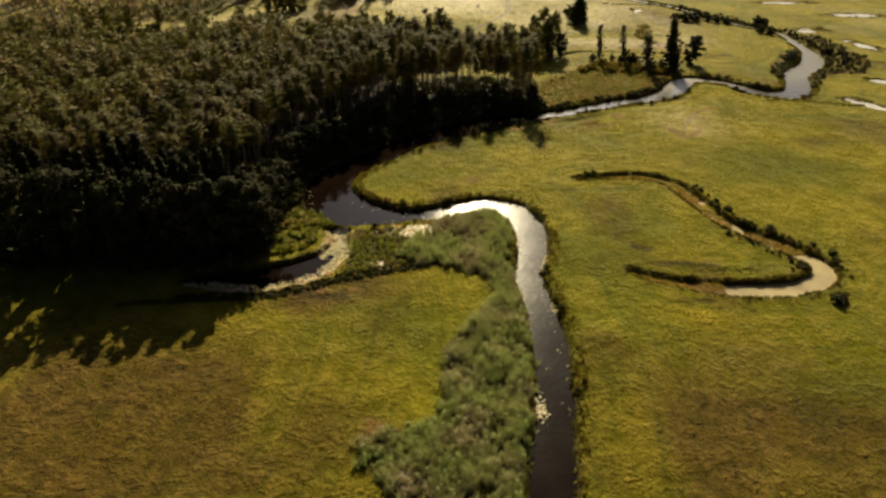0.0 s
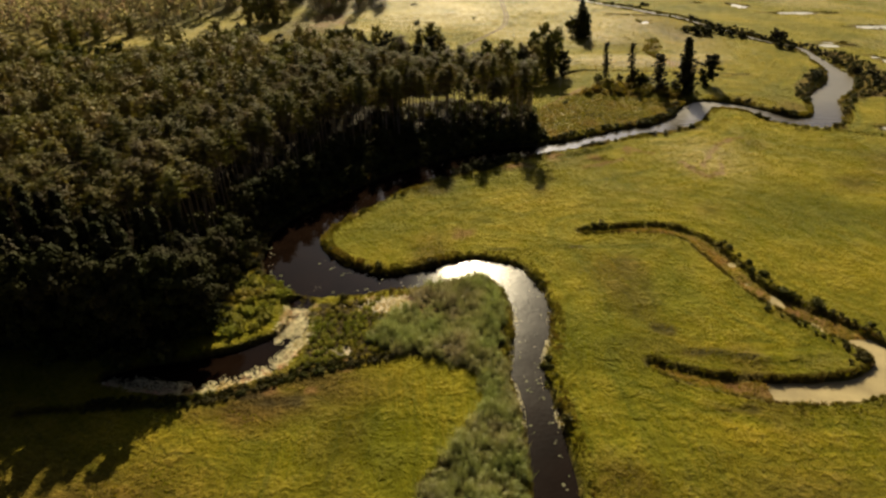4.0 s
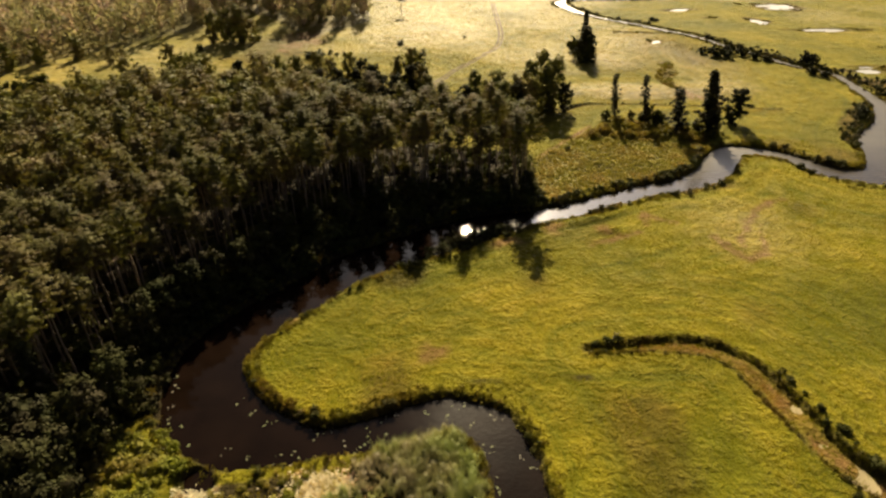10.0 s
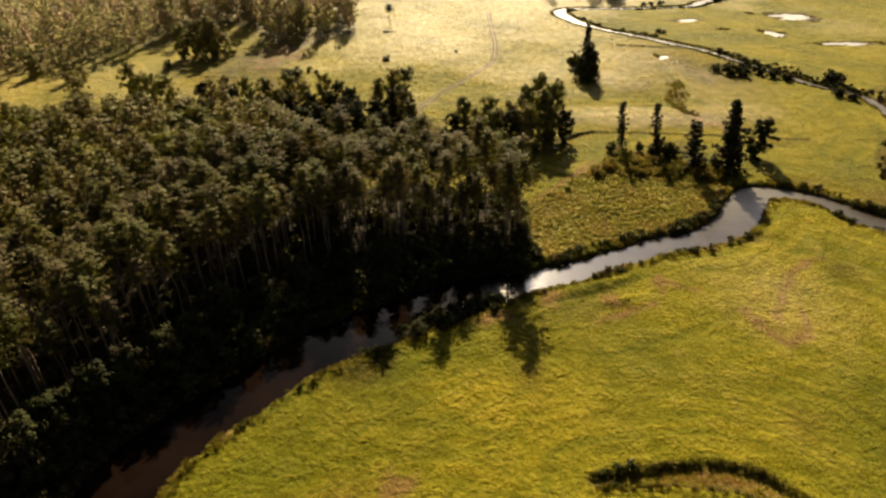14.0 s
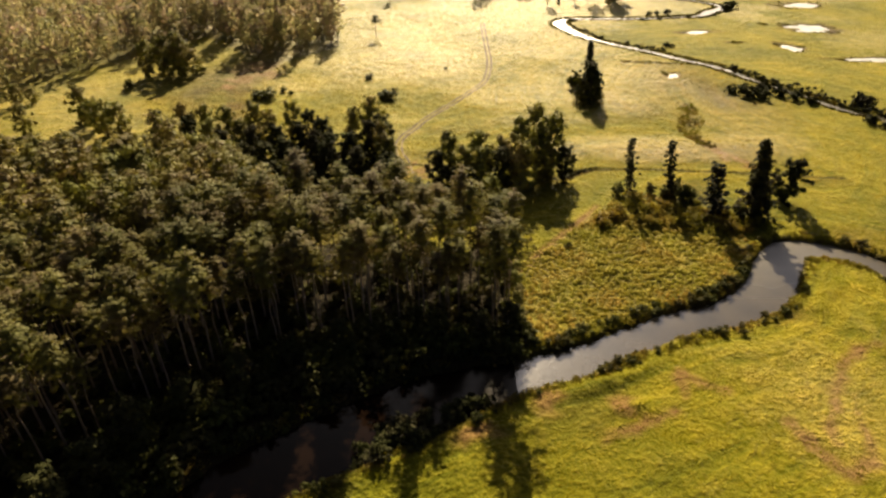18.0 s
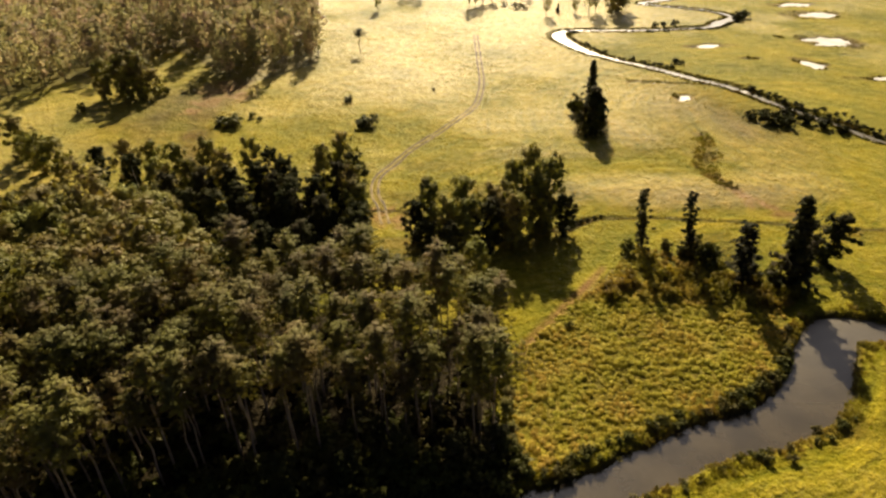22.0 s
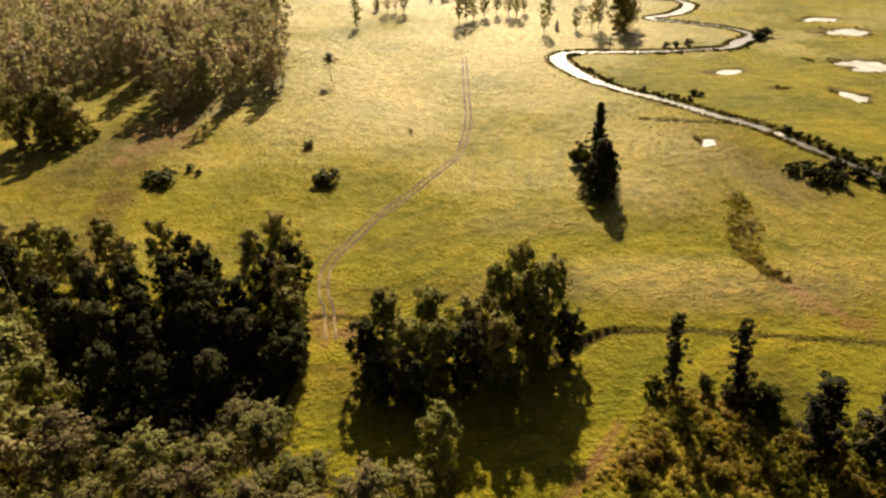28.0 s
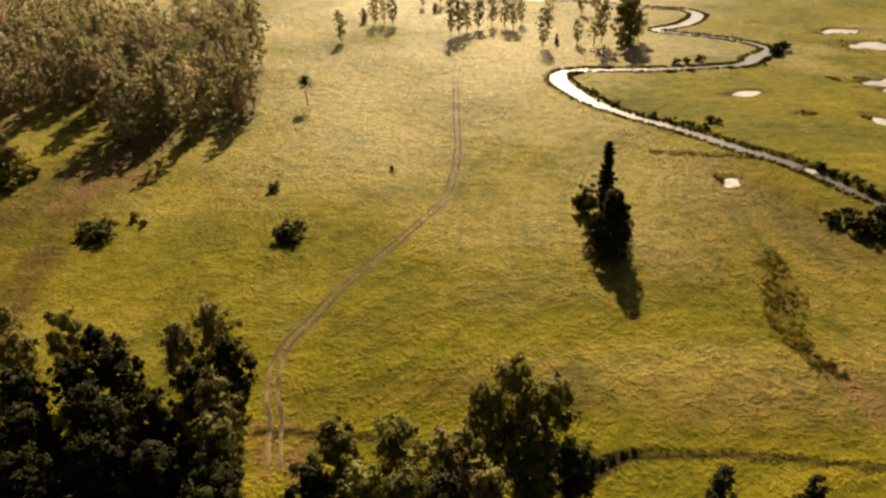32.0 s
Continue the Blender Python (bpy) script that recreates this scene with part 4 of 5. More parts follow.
# ---- broadleaf trees between forest and field: x, y, height ----
BELT = [(40.5, 268.5, 17.7), (36.8, 266.6, 16), (44, 265.5, 17), (47.2, 262.6, 9.5), (42, 262.6, 15), (18.4, 263.3, 14), (25.8, 263.4, 14), (31.6, 262.8, 13), (34.8, 261.4, 13), (15.2, 260.6, 10.5), (22, 258.4, 12.5), (26.6, 257, 13), (30.4, 256.4, 12), (35.6, 257.4, 14), (27, 239.6, 13), (18, 255, 8), (22.6, 252.6, 9),
        (-3.3, 285, 16), (-7.5, 281.8, 14), (0, 281, 12), (2.8, 266, 12.5), (0.6, 272, 13), (3.4, 261, 9.5), (-2.6, 275.6, 12), (-15.8, 279.9, 11.5), (-12.4, 269.6, 11), (-17, 272.6, 11), (-8, 272, 11), (-25, 284.5, 14), (-31, 281, 13), (-22, 277.6, 11), (-24.6, 270.4, 10), (-27.6, 275.4, 12), (-36.5, 287, 14.5), (-38.5, 279.6, 12.5),
        (-33.6, 273.6, 12), (-43.9, 285.4, 14), (-46.6, 278.6, 12.5), (-41, 272, 12), (-12.3, 264, 11), (-20.6, 262.7, 10), (-28, 264.4, 11), (-35, 266, 11), (-5, 263.6, 10), (2.5, 257.5, 9), (-27, 246.6, 15), (-33, 254, 15), (-40, 262, 14), (-16, 255, 8), (-8, 256, 8), (-24, 256, 9), (-51, 289, 13), (-57, 288, 13), (-53, 281, 12), (-66, 290, 11), (-20, 283, 12)]
for x, y, h in BELT:
    slim = 0.84 * (h / 14.5) ** 0.3
    plant("leafy", x, y, slim, h / 14.5 / slim, LEAFY_LABEL, "broadleaf trees between forest and field", crown_material=M_SHADED_LEAF if h < 12.2 else None)
for x, y, h in [(-79, 294, 12), (-86, 298, 11), (-98, 309.5, 12.5), (-92, 304, 9), (-112, 300, 10)]:
    plant("leafy", x, y, (h / 14.5) ** 0.55, (h / 14.5) ** 0.45, LEAFY_LABEL, "broadleaf trees between forest and field")

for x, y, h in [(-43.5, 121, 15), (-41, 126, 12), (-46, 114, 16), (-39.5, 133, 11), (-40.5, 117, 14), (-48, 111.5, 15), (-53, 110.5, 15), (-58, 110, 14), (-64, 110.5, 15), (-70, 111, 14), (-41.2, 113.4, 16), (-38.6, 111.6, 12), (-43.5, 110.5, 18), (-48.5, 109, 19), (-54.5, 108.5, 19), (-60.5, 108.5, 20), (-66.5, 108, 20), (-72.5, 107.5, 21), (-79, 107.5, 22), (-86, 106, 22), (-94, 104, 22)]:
    plant("leafy", x, y, (h / 14.5) ** 0.55, (h / 14.5) ** 0.45, "alder at the forest edge by the cove, leaves darkened for shade", "alders by the cove", crown_material=M_SHADED_LEAF)

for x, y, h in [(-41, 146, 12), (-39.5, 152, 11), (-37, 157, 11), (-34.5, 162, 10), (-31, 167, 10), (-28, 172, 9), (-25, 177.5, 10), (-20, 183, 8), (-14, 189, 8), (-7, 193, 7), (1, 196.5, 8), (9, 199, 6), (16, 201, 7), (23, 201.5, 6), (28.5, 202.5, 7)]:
    plant("leafy", x, y, (h / 14.5) ** 0.7, (h / 14.5) ** 0.3, "low alder on the river bank, leaves darkened for shade", "alders of the shaded bank", crown_material=M_SHADED_LEAF)

for x, y, h in [(30.6, 203.6, 3), (31, 206.8, 2.4), (30.4, 210, 3.6), (31.2, 213.6, 2.6), (30.6, 217.2, 3.4), (31.4, 221, 2.8), (30, 225.6, 4), (28.4, 229.6, 5)]:
    plant("leafy", x, y, (h / 14.5) ** 0.8, (h / 14.5) ** 0.2, "low leafy alder fringing the pines beside the marsh", "alders of the marsh edge")

# ---- trees by the upper river bend ----
SLENDER = "slender ragged spruce, almost bare, in rough marsh"
for x, y, h in [(62.4, 255.6, 14.6), (71.4, 253.6, 14.6), (78.4, 243.6, 13.6)]:
    plant("thin_spruce", x, y, 1.0 if x < 75 else 1.6, h / 15.0 / (1.0 if x < 75 else 1.6), SLENDER, "slender spruces by the river bend", lean=7.0)
plant("spruce", 87.4, 242.6, 1.25, 0.76, "dark dense spruce standing at the river bend", number=1, lean=7.0)
plant("leafy", 96, 249.8, 0.95, 0.82, "bushy tree leaning beside the dark spruce", crown_material=M_SHADED_LEAF, lean=-14.0)
for x, y, s in [(73.6, 251.4, 2.4), (59, 254.4, 1.3), (66.9, 255, 1.2), (70, 253, 1.2), (76, 252.5, 1.1), (84, 243.5, 1.6)]:
    plant("shrub", x, y, s * 0.75, 1.3, "dark green bush in the rough marsh", "bushes of the marsh")
bx, by = scatter([(49, 238), (60, 251), (70, 253), (84, 246), (87, 238), (79, 233), (66, 238), (56, 238)], 2.7)
for x, y in zip(bx, by):
    plant("shrub", x, y, float(rng.uniform(0.45, 1.1)), 1.0, "low olive scrub bush in the rough marsh", "bushes of the marsh", crown_material=M_HERB)
# bushes added along the brook in place of its bank's dark shade
for x, y, s in [(47.5, 264.6, 0.34), (49, 265.8, 0.4), (50.6, 267, 0.42), (52.2, 268, 0.4), (53.8, 268.8, 0.36), (55.4, 269.4, 0.3), (57, 269.8, 0.25)]:
    plant("shrub", x, y, s, 0.9, "small dark bush added for the shade in the brook", "bushes of the brook", crown_material=M_SHADED_LEAF)
# ---- lone trees and bushes in the field ----
plant("spruce", 68.6, 340, 0.9, 0.92, "dark pointed spruce alone in the field", number=0, lean=3.0)
plant("cone", 65.0, 322, 1.0, 0.98, "broad dark conical tree standing before the lone spruce", crown_material=M_SHADED_LEAF, number=1)
plant("shrub", 63.4, 339.5, 1.75, 1.35, "dark round bush beside the lone spruce")
plant("pine", -15.2, 419.5, 1.0, 0.5, "small lone field tree with a bare stem and high crown", crown_material=M_SHADED_LEAF)
for x, y, s, h in [(-11.6, 354.5, 1.15, 2.4), (-2.2, 331, 2.3, 4.4), (-45.4, 332.5, 2.5, 4.0), (-49, 333.5, 2.0, 3.2), (-41.2, 340, 0.7, 2.2), (17.3, 364.3, 0.5, 1.4), (-79.5, 366, 1.1, 3.3), (-100.7, 347.3, 1.2, 3.6), (-38, 337, 0.6, 1.6)]:
    plant("shrub", x, y, s, h / 2.6 / s, "dark bush standing alone in straw grass", "bushes of the field")
for x, y, h in [(-85, 360, 17.5), (-91, 362, 15), (-98, 360, 14.5), (-87, 366, 15), (-95, 367, 13), (-81, 363, 10), (-132, 330, 7.5), (-128, 332, 6), (-163, 331, 11), (-175, 315, 13), (-170, 322, 12), (-150, 338, 10)]:
    plant("leafy", x, y, (h / 14.5) ** 0.6, (h / 14.5) ** 0.4, "rounded dark green tree on the field edge", "trees of the field edge")
# ---- far row of trees: x, y, height, kind ----
FAR_ROW = [(-16, 510, 16.5, "birch"), (-10, 553, 7, "leafy"), (-4, 546, 14, "birch"), (1, 548, 13, "birch"), (5.5, 545, 15, "birch"), (27, 575, 5, "leafy"), (35, 516, 20, "birch"), (39, 521, 19, "birch"), (43, 527, 16, "birch"), (49, 532, 16, "birch"), (56, 538, 13, "birch"),
           (62, 533, 15, "birch"), (66, 531, 15, "birch"), (71, 540, 12, "birch"), (75, 491, 15, "birch"), (82, 497, 4.5, "spruce"), (91, 496, 9.5, "birch"), (98, 493, 20, "birch"), (102, 497, 19, "birch"), (110, 492, 20, "leafy"), (114, 496, 19, "leafy"), (119, 499, 15.5, "birch"),
           (88, 560, 12, "birch"), (20, 590, 14, "birch"), (30, 596, 15, "birch"), (60, 585, 13, "birch"), (105, 560, 12, "birch")]
TALL = {"spruce": 20.0, "thin_spruce": 15.0, "leafy": 14.5, "birch": 23.0}
for x, y, h, kind in FAR_ROW:
    if kind == "birch":
        wide = (0.62 + 0.45 * ((x * 7.3 + y * 3.1) % 1.0)) * (h / 21.5) ** 0.5
        plant("birch", x, y, wide, h / 21.5 / wide, "hazy olive birch in a far row across the field", "far row of trees", crown_material=M_LEAF if int(x + y) % 3 else M_BIRCH)
    else:
        f = h / TALL[kind]
        plant(kind, x, y, max(0.4, f ** 0.8), f / max(0.4, f ** 0.8), "dark tree in a far row across the field", "far row of trees")

# ---- far woodland ----
wx, wy = scatter(WOODLAND, 9.0, 0.5)
seen = wx > -72 - 0.66 * (wy - 51) + 8
wx, wy = wx[seen], wy[seen]
edge = np.argsort(np.hypot(wx + 45, (wy - 395) * 0.8))
near_edge = np.zeros(len(wx), bool)
near_edge[edge[:90]] = True
for k in np.flatnonzero(near_edge):
    plant("birch", wx[k], wy[k], float(rng.uniform(0.75, 1.1)), float(rng.uniform(0.9, 1.12)), "tall pale-leaved birch at the woodland edge", "birches of the woodland edge")
thicket("far_woodland", "birch", wx[~near_edge], wy[~near_edge], rng.uniform(0.65, 1.05, (~near_edge).sum()), "brownish open birch woodland beyond the field", "woodland")

# ---- shrubs under the forest edge and on the hump ----
line = spline([(x, y, 1) for x, y in FOREST[2:19]], 7)[:, :2]
for x, y in line:
    px, py = x + rng.normal() * 2.2 + 2.0, y + rng.normal() * 2.2 - 3.0
    if shores([px], [py])[0] > 0.2:
        plant("shrub", px, py, float(rng.uniform(0.6, 1.35)), float(rng.uniform(0.8, 1.3)), "leafy alder shrub under the pines on the bank", "shrubs under the forest edge")
hx, hy = scatter(HUMP, 2.0)
keep = shores(hx, hy) > 0.3
hx, hy = hx[keep], hy[keep]
for x, y in zip(hx, hy):
    plant("shrub", x, y, float(rng.uniform(0.45, 0.85)), 0.8, "dense yellow-green willow shrub by the cove", "willows by the cove", crown_material=M_TUSSOCK)
for x, y in zip(*scatter([(3, 177), (10, 183), (20, 187), (26, 187.5), (24, 183), (12, 177), (5, 174)], 2.3)):
    plant("shrub", x, y, float(rng.uniform(0.6, 1.15)), 0.9, "dark twiggy shrub overhanging the water", "shrubs at the water", z=max(WATER, float(ground_z([x], [y])[0])), crown_material=M_SHADED_LEAF)
tx, ty = scatter([(-42, 264), (-28, 248), (-18, 239), (3, 243), (4, 262), (-4, 272), (-38, 276)], 2.6)
thicket("belt_brush", "shrub", tx, ty, rng.uniform(0.6, 1.2, len(tx)), "brush under the field-side trees, leaves darkened for shade", "brush", crown_material=M_SHADED_LEAF)
ux, uy = scatter(SHADE, 2.7)
nx, ny = scatter(NORTH_BANK, 2.0)
edge_strip = (shores(nx, ny) > 0.1) & (shores(nx, ny) < 6)
thicket("bank_brush", "shrub", nx[edge_strip], ny[edge_strip], rng.uniform(0.25, 0.75, edge_strip.sum()), "brush on the bank below the pines, leaves darkened for shade", "brush", crown_material=M_SHADED_LEAF)
vx, vy = scatter([(-58, 118), (-46, 130), (-44, 150), (-30, 178), (-18, 197), (8, 207), (30, 207), (29, 226), (8, 234), (-10, 226), (-40, 190), (-60, 150)], 4.0)
ux, uy = np.concatenate([ux, vx]), np.concatenate([uy, vy])
keep = shores(ux, uy) > 1.0
thicket("undergrowth", "shrub", ux[keep], uy[keep], rng.uniform(0.6, 1.45, keep.sum()), "dark leafy undergrowth beneath the pines", "undergrowth")
# ---- hedge along the far river, and bushes at the oxbow ----
hedge = []
for k in range(len(RIVER)):
    x, y, w = RIVER[k]
    if 262 < y < 470 and x > 76:
        a, b = RIVER[k - 1], RIVER[min(k + 1, len(RIVER) - 1)]
        d = np.array((b[1] - a[1], a[0] - b[0]))
        d = d / np.linalg.norm(d)
        for f in ((1.4, 3.4) if y < 400 else (1.6,)):
            px, py = np.array((x, y)) + d * (w / 2 + f * rng.uniform(0.7, 1.3)) + rng.normal(size=2) * 0.7
            if vnoise([px], [py], 14, 91)[0] > 0.36:
                for _ in range(4):
                    hedge.append((px + rng.normal() * 1.1, py + rng.normal() * 1.1, rng.uniform(0.2, 0.52)))
hedge = np.array(hedge)
thicket("bank_hedge", "shrub", hedge[:, 0], hedge[:, 1], hedge[:, 2], "dark low hedge of bushes along the far river", "hedge", crown_material=M_SHADED_LEAF)
for x, y, s in [(120, 327, 2.0), (124, 325, 1.8), (127, 331, 1.6), (131, 327, 1.6), (134, 323, 1.5), (116, 331, 1.4), (138, 319, 1.3), (121, 333, 1.2), (146, 300, 1.4), (149, 296, 1.3), (167.5, 472, 2.2), (173, 476, 2.0), (128, 462, 1.1), (134, 463, 1.2), (124, 461, 1.0), (113, 395.4, 1.0), (115, 393.5, 0.8), (128, 358.8, 1.1), (152, 317, 2.0), (154, 315, 1.8), (161, 252, 1.2), (157, 262, 1.5), (162, 258, 1.3), (157, 247, 1.1), (140, 255, 1.4), (142, 260, 1.2), (137, 251, 1.1)]:
    plant("shrub", x, y, s, 0.9, "dark round bush on the river bank", "bushes of the far bank", crown_material=M_SHADED_LEAF)
for x, y, s in [(72, 92.5, 0.85), (73.5, 93.6, 0.7), (66.5, 121.5, 0.6), (70.8, 117.6, 0.55), (34, 147, 0.5), (36, 147.6, 0.55), (35, 145.6, 0.45), (38, 148, 0.5), (78.5, 105, 0.6), (79.5, 108.5, 0.55), (77, 112, 0.5)]:
    plant("shrub", x, y, s, 0.9, "small dark bush on the rim of the oxbow", "bushes of the oxbow")

# ---- reeds, sedges, grass ----
def clumps(name, xs, ys, heights, widths, per, size, slim, material, label, category, up=0.25):
    """Leafy tussocks with dark gaps between them, one mesh."""
    xs, ys, heights, widths = [np.asarray(v, float) for v in (xs, ys, heights, widths)]
    zs = np.maximum(ground_z(xs, ys), level(xs, ys) - 0.1)
    rg = np.random.default_rng(len(xs))
    v, f = leaves(rg, np.stack([xs, ys, zs + 0.45 * heights], 1), np.stack([widths, widths, 0.62 * heights], 1), per, size, slim, up)
    tones = np.repeat(rg.uniform(-0.75, 0.75, len(xs)), 4 * per)
    return tagged(new(name, mesh_of(name, v, f, material, tone=tones)), label, category, kind="stuff")


cx, cy = scatter(REEDS, 0.95, 0.6)
bare_mud = np.hypot((cx + 7.2) / 3.4, (cy - 119.4) / 1.9) > 1
keep = bare_mud & (shores(cx, cy) > -0.5) & (vnoise(cx, cy, 1.7, 65) > 0.2)
cx, cy = cx[keep], cy[keep]
tall = (0.8 + 1.5 * vnoise(cx, cy, 3.4, 61)) * rng.uniform(0.55, 1.3, len(cx))
clumps("reed_bed", cx, cy, tall, 0.28 + 0.15 * tall, 52, 0.3, 0.13, M_REED, "dense grey-green reed bed along the river", "reeds")
tufts("reed_stems", np.repeat(cx, 3) + rng.normal(0, 0.5, 3 * len(cx)), np.repeat(cy, 3) + rng.normal(0, 0.5, 3 * len(cx)), np.repeat(tall * 1.12, 3), 0.35, 20, 0.04, M_REED, "upright grey-green reed stems over the reed bed", "reeds")
sx, sy = scatter(SEDGES, 1.0, 0.5)
bare_mud = np.hypot((sx + 7.2) / 3.4, (sy - 119.4) / 1.9) > 1
keep = bare_mud & (shores(sx, sy) > -0.4) & (vnoise(sx, sy, 2, 62) > 0.3)
sx, sy = sx[keep], sy[keep]
tall = 0.35 + 0.8 * vnoise(sx, sy, 2.5, 63)
clumps("sedge_marsh", sx, sy, tall, 0.4 + 0.25 * tall, 60, 0.24, 0.22, M_TUSSOCK, "tussocky yellow-green sedge marsh beside the cove", "sedge")


def along(curve, low, high, step, low_y=-1e9, high_y=1e9):
    """Places along both edges of a band."""
    out = []
    for k in range(len(curve) - 1):
        a, b = curve[k], curve[k + 1]
        ll = math.hypot(b[0] - a[0], b[1] - a[1])
        if not low_y < a[1] < high_y:
            continue
        for _ in range(int(ll / step) + 1):
            f, side = rng.uniform(), rng.choice((-1, 1))
            p, w = a[:2] * (1 - f) + b[:2] * f, a[2] * (1 - f) + b[2] * f
            d = np.array((b[1] - a[1], a[0] - b[0])) / (ll + 1e-9)
            out.append(p + d * side * (w / 2 + rng.uniform(low, high)))
    return np.array(out).T


dx, dy = along(DITCH, -0.3, 0.8, 0.13)
keep = dx > -52
clumps("ditch_herbs", dx[keep], dy[keep], rng.uniform(0.25, 0.8, keep.sum()), rng.uniform(0.3, 0.6, keep.sum()), 26, 0.22, 0.3, M_SHRUB, "dark rank herbs overgrowing the ditch", "herbs")
ex, ey = along(RIVER, -0.1, 2.2, 0.07, -40, 300)
keep = vnoise(ex, ey, 2.6, 66) + 0.5 * (vnoise(ex, ey, 9, 60) - 0.5) > 0.4
ex, ey = ex[keep], ey[keep]
tufts("bank_sedge", ex, ey, rng.uniform(0.2, 0.8, len(ex)) * (0.3 + vnoise(ex, ey, 3.7, 67)), 0.35, 7, 0.1, M_SEDGE, "dark overhanging sedge tussocks on the river bank", "sedge")
ex, ey = along(RIVER, -0.2, 2.6, 0.33, 40, 262)
keep = (vnoise(ex, ey, 3.2, 54) + 0.4 * (vnoise(ex, ey, 11, 53) - 0.5) > 0.42) & ~inside(ex, ey, REEDS)
ex, ey = ex[keep], ey[keep]
tall = rng.uniform(0.25, 0.75, len(ex)) * (0.5 + vnoise(ex, ey, 4.2, 52))
clumps("bank_tussocks", ex, ey, tall, 0.25 + 0.45 * tall, 26, 0.22, 0.26, M_HERB, "olive tussocks crowding the edge of the bank", "tussocks")
ex, ey = along(OXBOW, -0.5, 0.35, 0.22)
tall = rng.uniform(0.15, 0.45, len(ex)) * (0.5 + vnoise(ex, ey, 3.2, 55))
clumps("oxbow_tussocks", ex, ey, tall, 0.25 + 0.4 * tall, 22, 0.2, 0.26, M_SEDGE, "brown-green tussocks on the oxbow's edges", "tussocks")
ex, ey = along(RIVER, 0.2, 2.4, 0.12, 300, 600)
tufts("far_bank_sedge", ex, ey, rng.uniform(0.25, 0.8, len(ex)), 0.5, 7, 0.16, M_SEDGE, "dark sedge lining the narrow far river", "sedge")
ex, ey = along(RIVER, 0.3, 2.6, 0.12, 60, 262)
keep = vnoise(ex, ey, 3.3, 59) > 0.5
tufts("bank_grass", ex[keep], ey[keep], rng.uniform(0.15, 0.5, keep.sum()), 0.4, 7, 0.09, M_HERB, "rank olive grass leaning over the banks", "grass")
ex, ey = along(OXBOW, -2.6, 0.2, 0.13)
keep = ground_z(ex, ey) > -0.85
tufts("oxbow_rushes", ex[keep], ey[keep], rng.uniform(0.15, 0.4, keep.sum()), 0.4, 6, 0.09, M_GRASS, "olive rushes growing in the muddy oxbow bed", "sedge")
ex, ey = along(OXBOW, -2.6, -0.2, 0.09)
keep = (ground_z(ex, ey) > -0.77) & (vnoise(ex, ey, 4, 58) > 0.42)
ex, ey = ex[keep], ey[keep]
tufts("oxbow_dry_grass", ex, ey, rng.uniform(0.12, 0.35, len(ex)), 0.45, 8, 0.08, M_OCHRE, "ochre dead grass filling the dried oxbow bed", "grass")
ex, ey = along(OXBOW, -0.3, 0.6, 0.08)
keep = vnoise(ex, ey, 3.1, 68) > 0.38
ex, ey = ex[keep], ey[keep]
tufts("oxbow_sedge", ex, ey, rng.uniform(0.2, 0.75, len(ex)) * (0.4 + vnoise(ex, ey, 3.7, 69)), 0.35, 6, 0.09, M_SEDGE, "brown and green rushes in the old oxbow", "sedge")
ex, ey = along(COVE, -1.6, 1.5, 0.03)
keep = (ey < 119) & ((ey < cove_mid(ex)) | (ex > -27)) & (vnoise(ex, ey, 1.6, 57) > 0.3)
tufts("dry_reed_fringe", ex[keep], ey[keep], rng.uniform(0.15, 0.55, keep.sum()), 0.4, 8, 0.07, M_STRAW, "pale dry reed fringing the dark cove", "reeds")
ex, ey = np.concatenate([rng.normal(-6.8, 2.6, 260), rng.normal(-19, 0.8, 40)]), np.concatenate([rng.normal(119, 1.5, 260), rng.normal(108, 1.5, 40)])
tufts("flattened_reed", ex, ey, rng.uniform(0.15, 0.4, len(ex)), 0.5, 8, 0.1, M_STRAW, "pale flattened dead reed in the marsh", "reeds")
ex, ey = np.concatenate([along(c, 0.1, 0.6, 0.3) for c in (DITCH, BROOK, FAR_DITCH)], 1)
tufts("ditch_sedge", ex, ey, np.where(ey > 283, 0.5, 0.22) * rng.uniform(0.6, 1.2, len(ex)), 0.4, 6, 0.11, M_SEDGE, "dark sedge along the narrow ditches", "sedge")
bx, by = along(RIVER, -0.3, 2.0, 0.8, 55, 262)
ox_x, ox_y = along(OXBOW, -0.2, 0.7, 0.5)
outer = (ox_x - 55) * 0.6 + (ox_y - 105) * 0.8 > vnoise(ox_x, ox_y, 5, 83) * 30 - 6
bx, by = np.concatenate([bx, ox_x[outer]]), np.concatenate([by, ox_y[outer]])
keep = (vnoise(bx, by, 6, 84) > 0.42) & ~inside(bx, by, REEDS)
scrub = np.where((bx > 30) & (by < 152) & (by > 94), 0.3, 1.0) * (0.1 + 0.55 * np.clip(vnoise(bx, by, 4.5, 89) - 0.3, 0, 1) ** 1.3) * np.where((bx > 30) & (bx < 56) & (by > 138) & (by < 152), 0.55, 1.0)
thicket("bank_scrub", "shrub", bx[keep], by[keep], scrub[keep] * rng.uniform(0.8, 1.7, keep.sum()), "low dark scrub clumps along the banks", "scrub")
mb_x, mb_y = along(RIVER, 0.0, 2.6, 0.3, 194, 262)
keep = inside(mb_x, mb_y, MARSH) | (vnoise(mb_x, mb_y, 8, 98) > 0.62)
thicket("marsh_bank_scrub", "shrub", mb_x[keep], mb_y[keep], rng.uniform(0.2, 0.55, keep.sum()), "dark lumpy scrub overhanging the marsh bank", "scrub")
rough_x, rough_y = [np.concatenate(v) for v in zip(scatter(RIGHT_ROUGH, 2.3), scatter(LEFT_ROUGH, 1.9))]
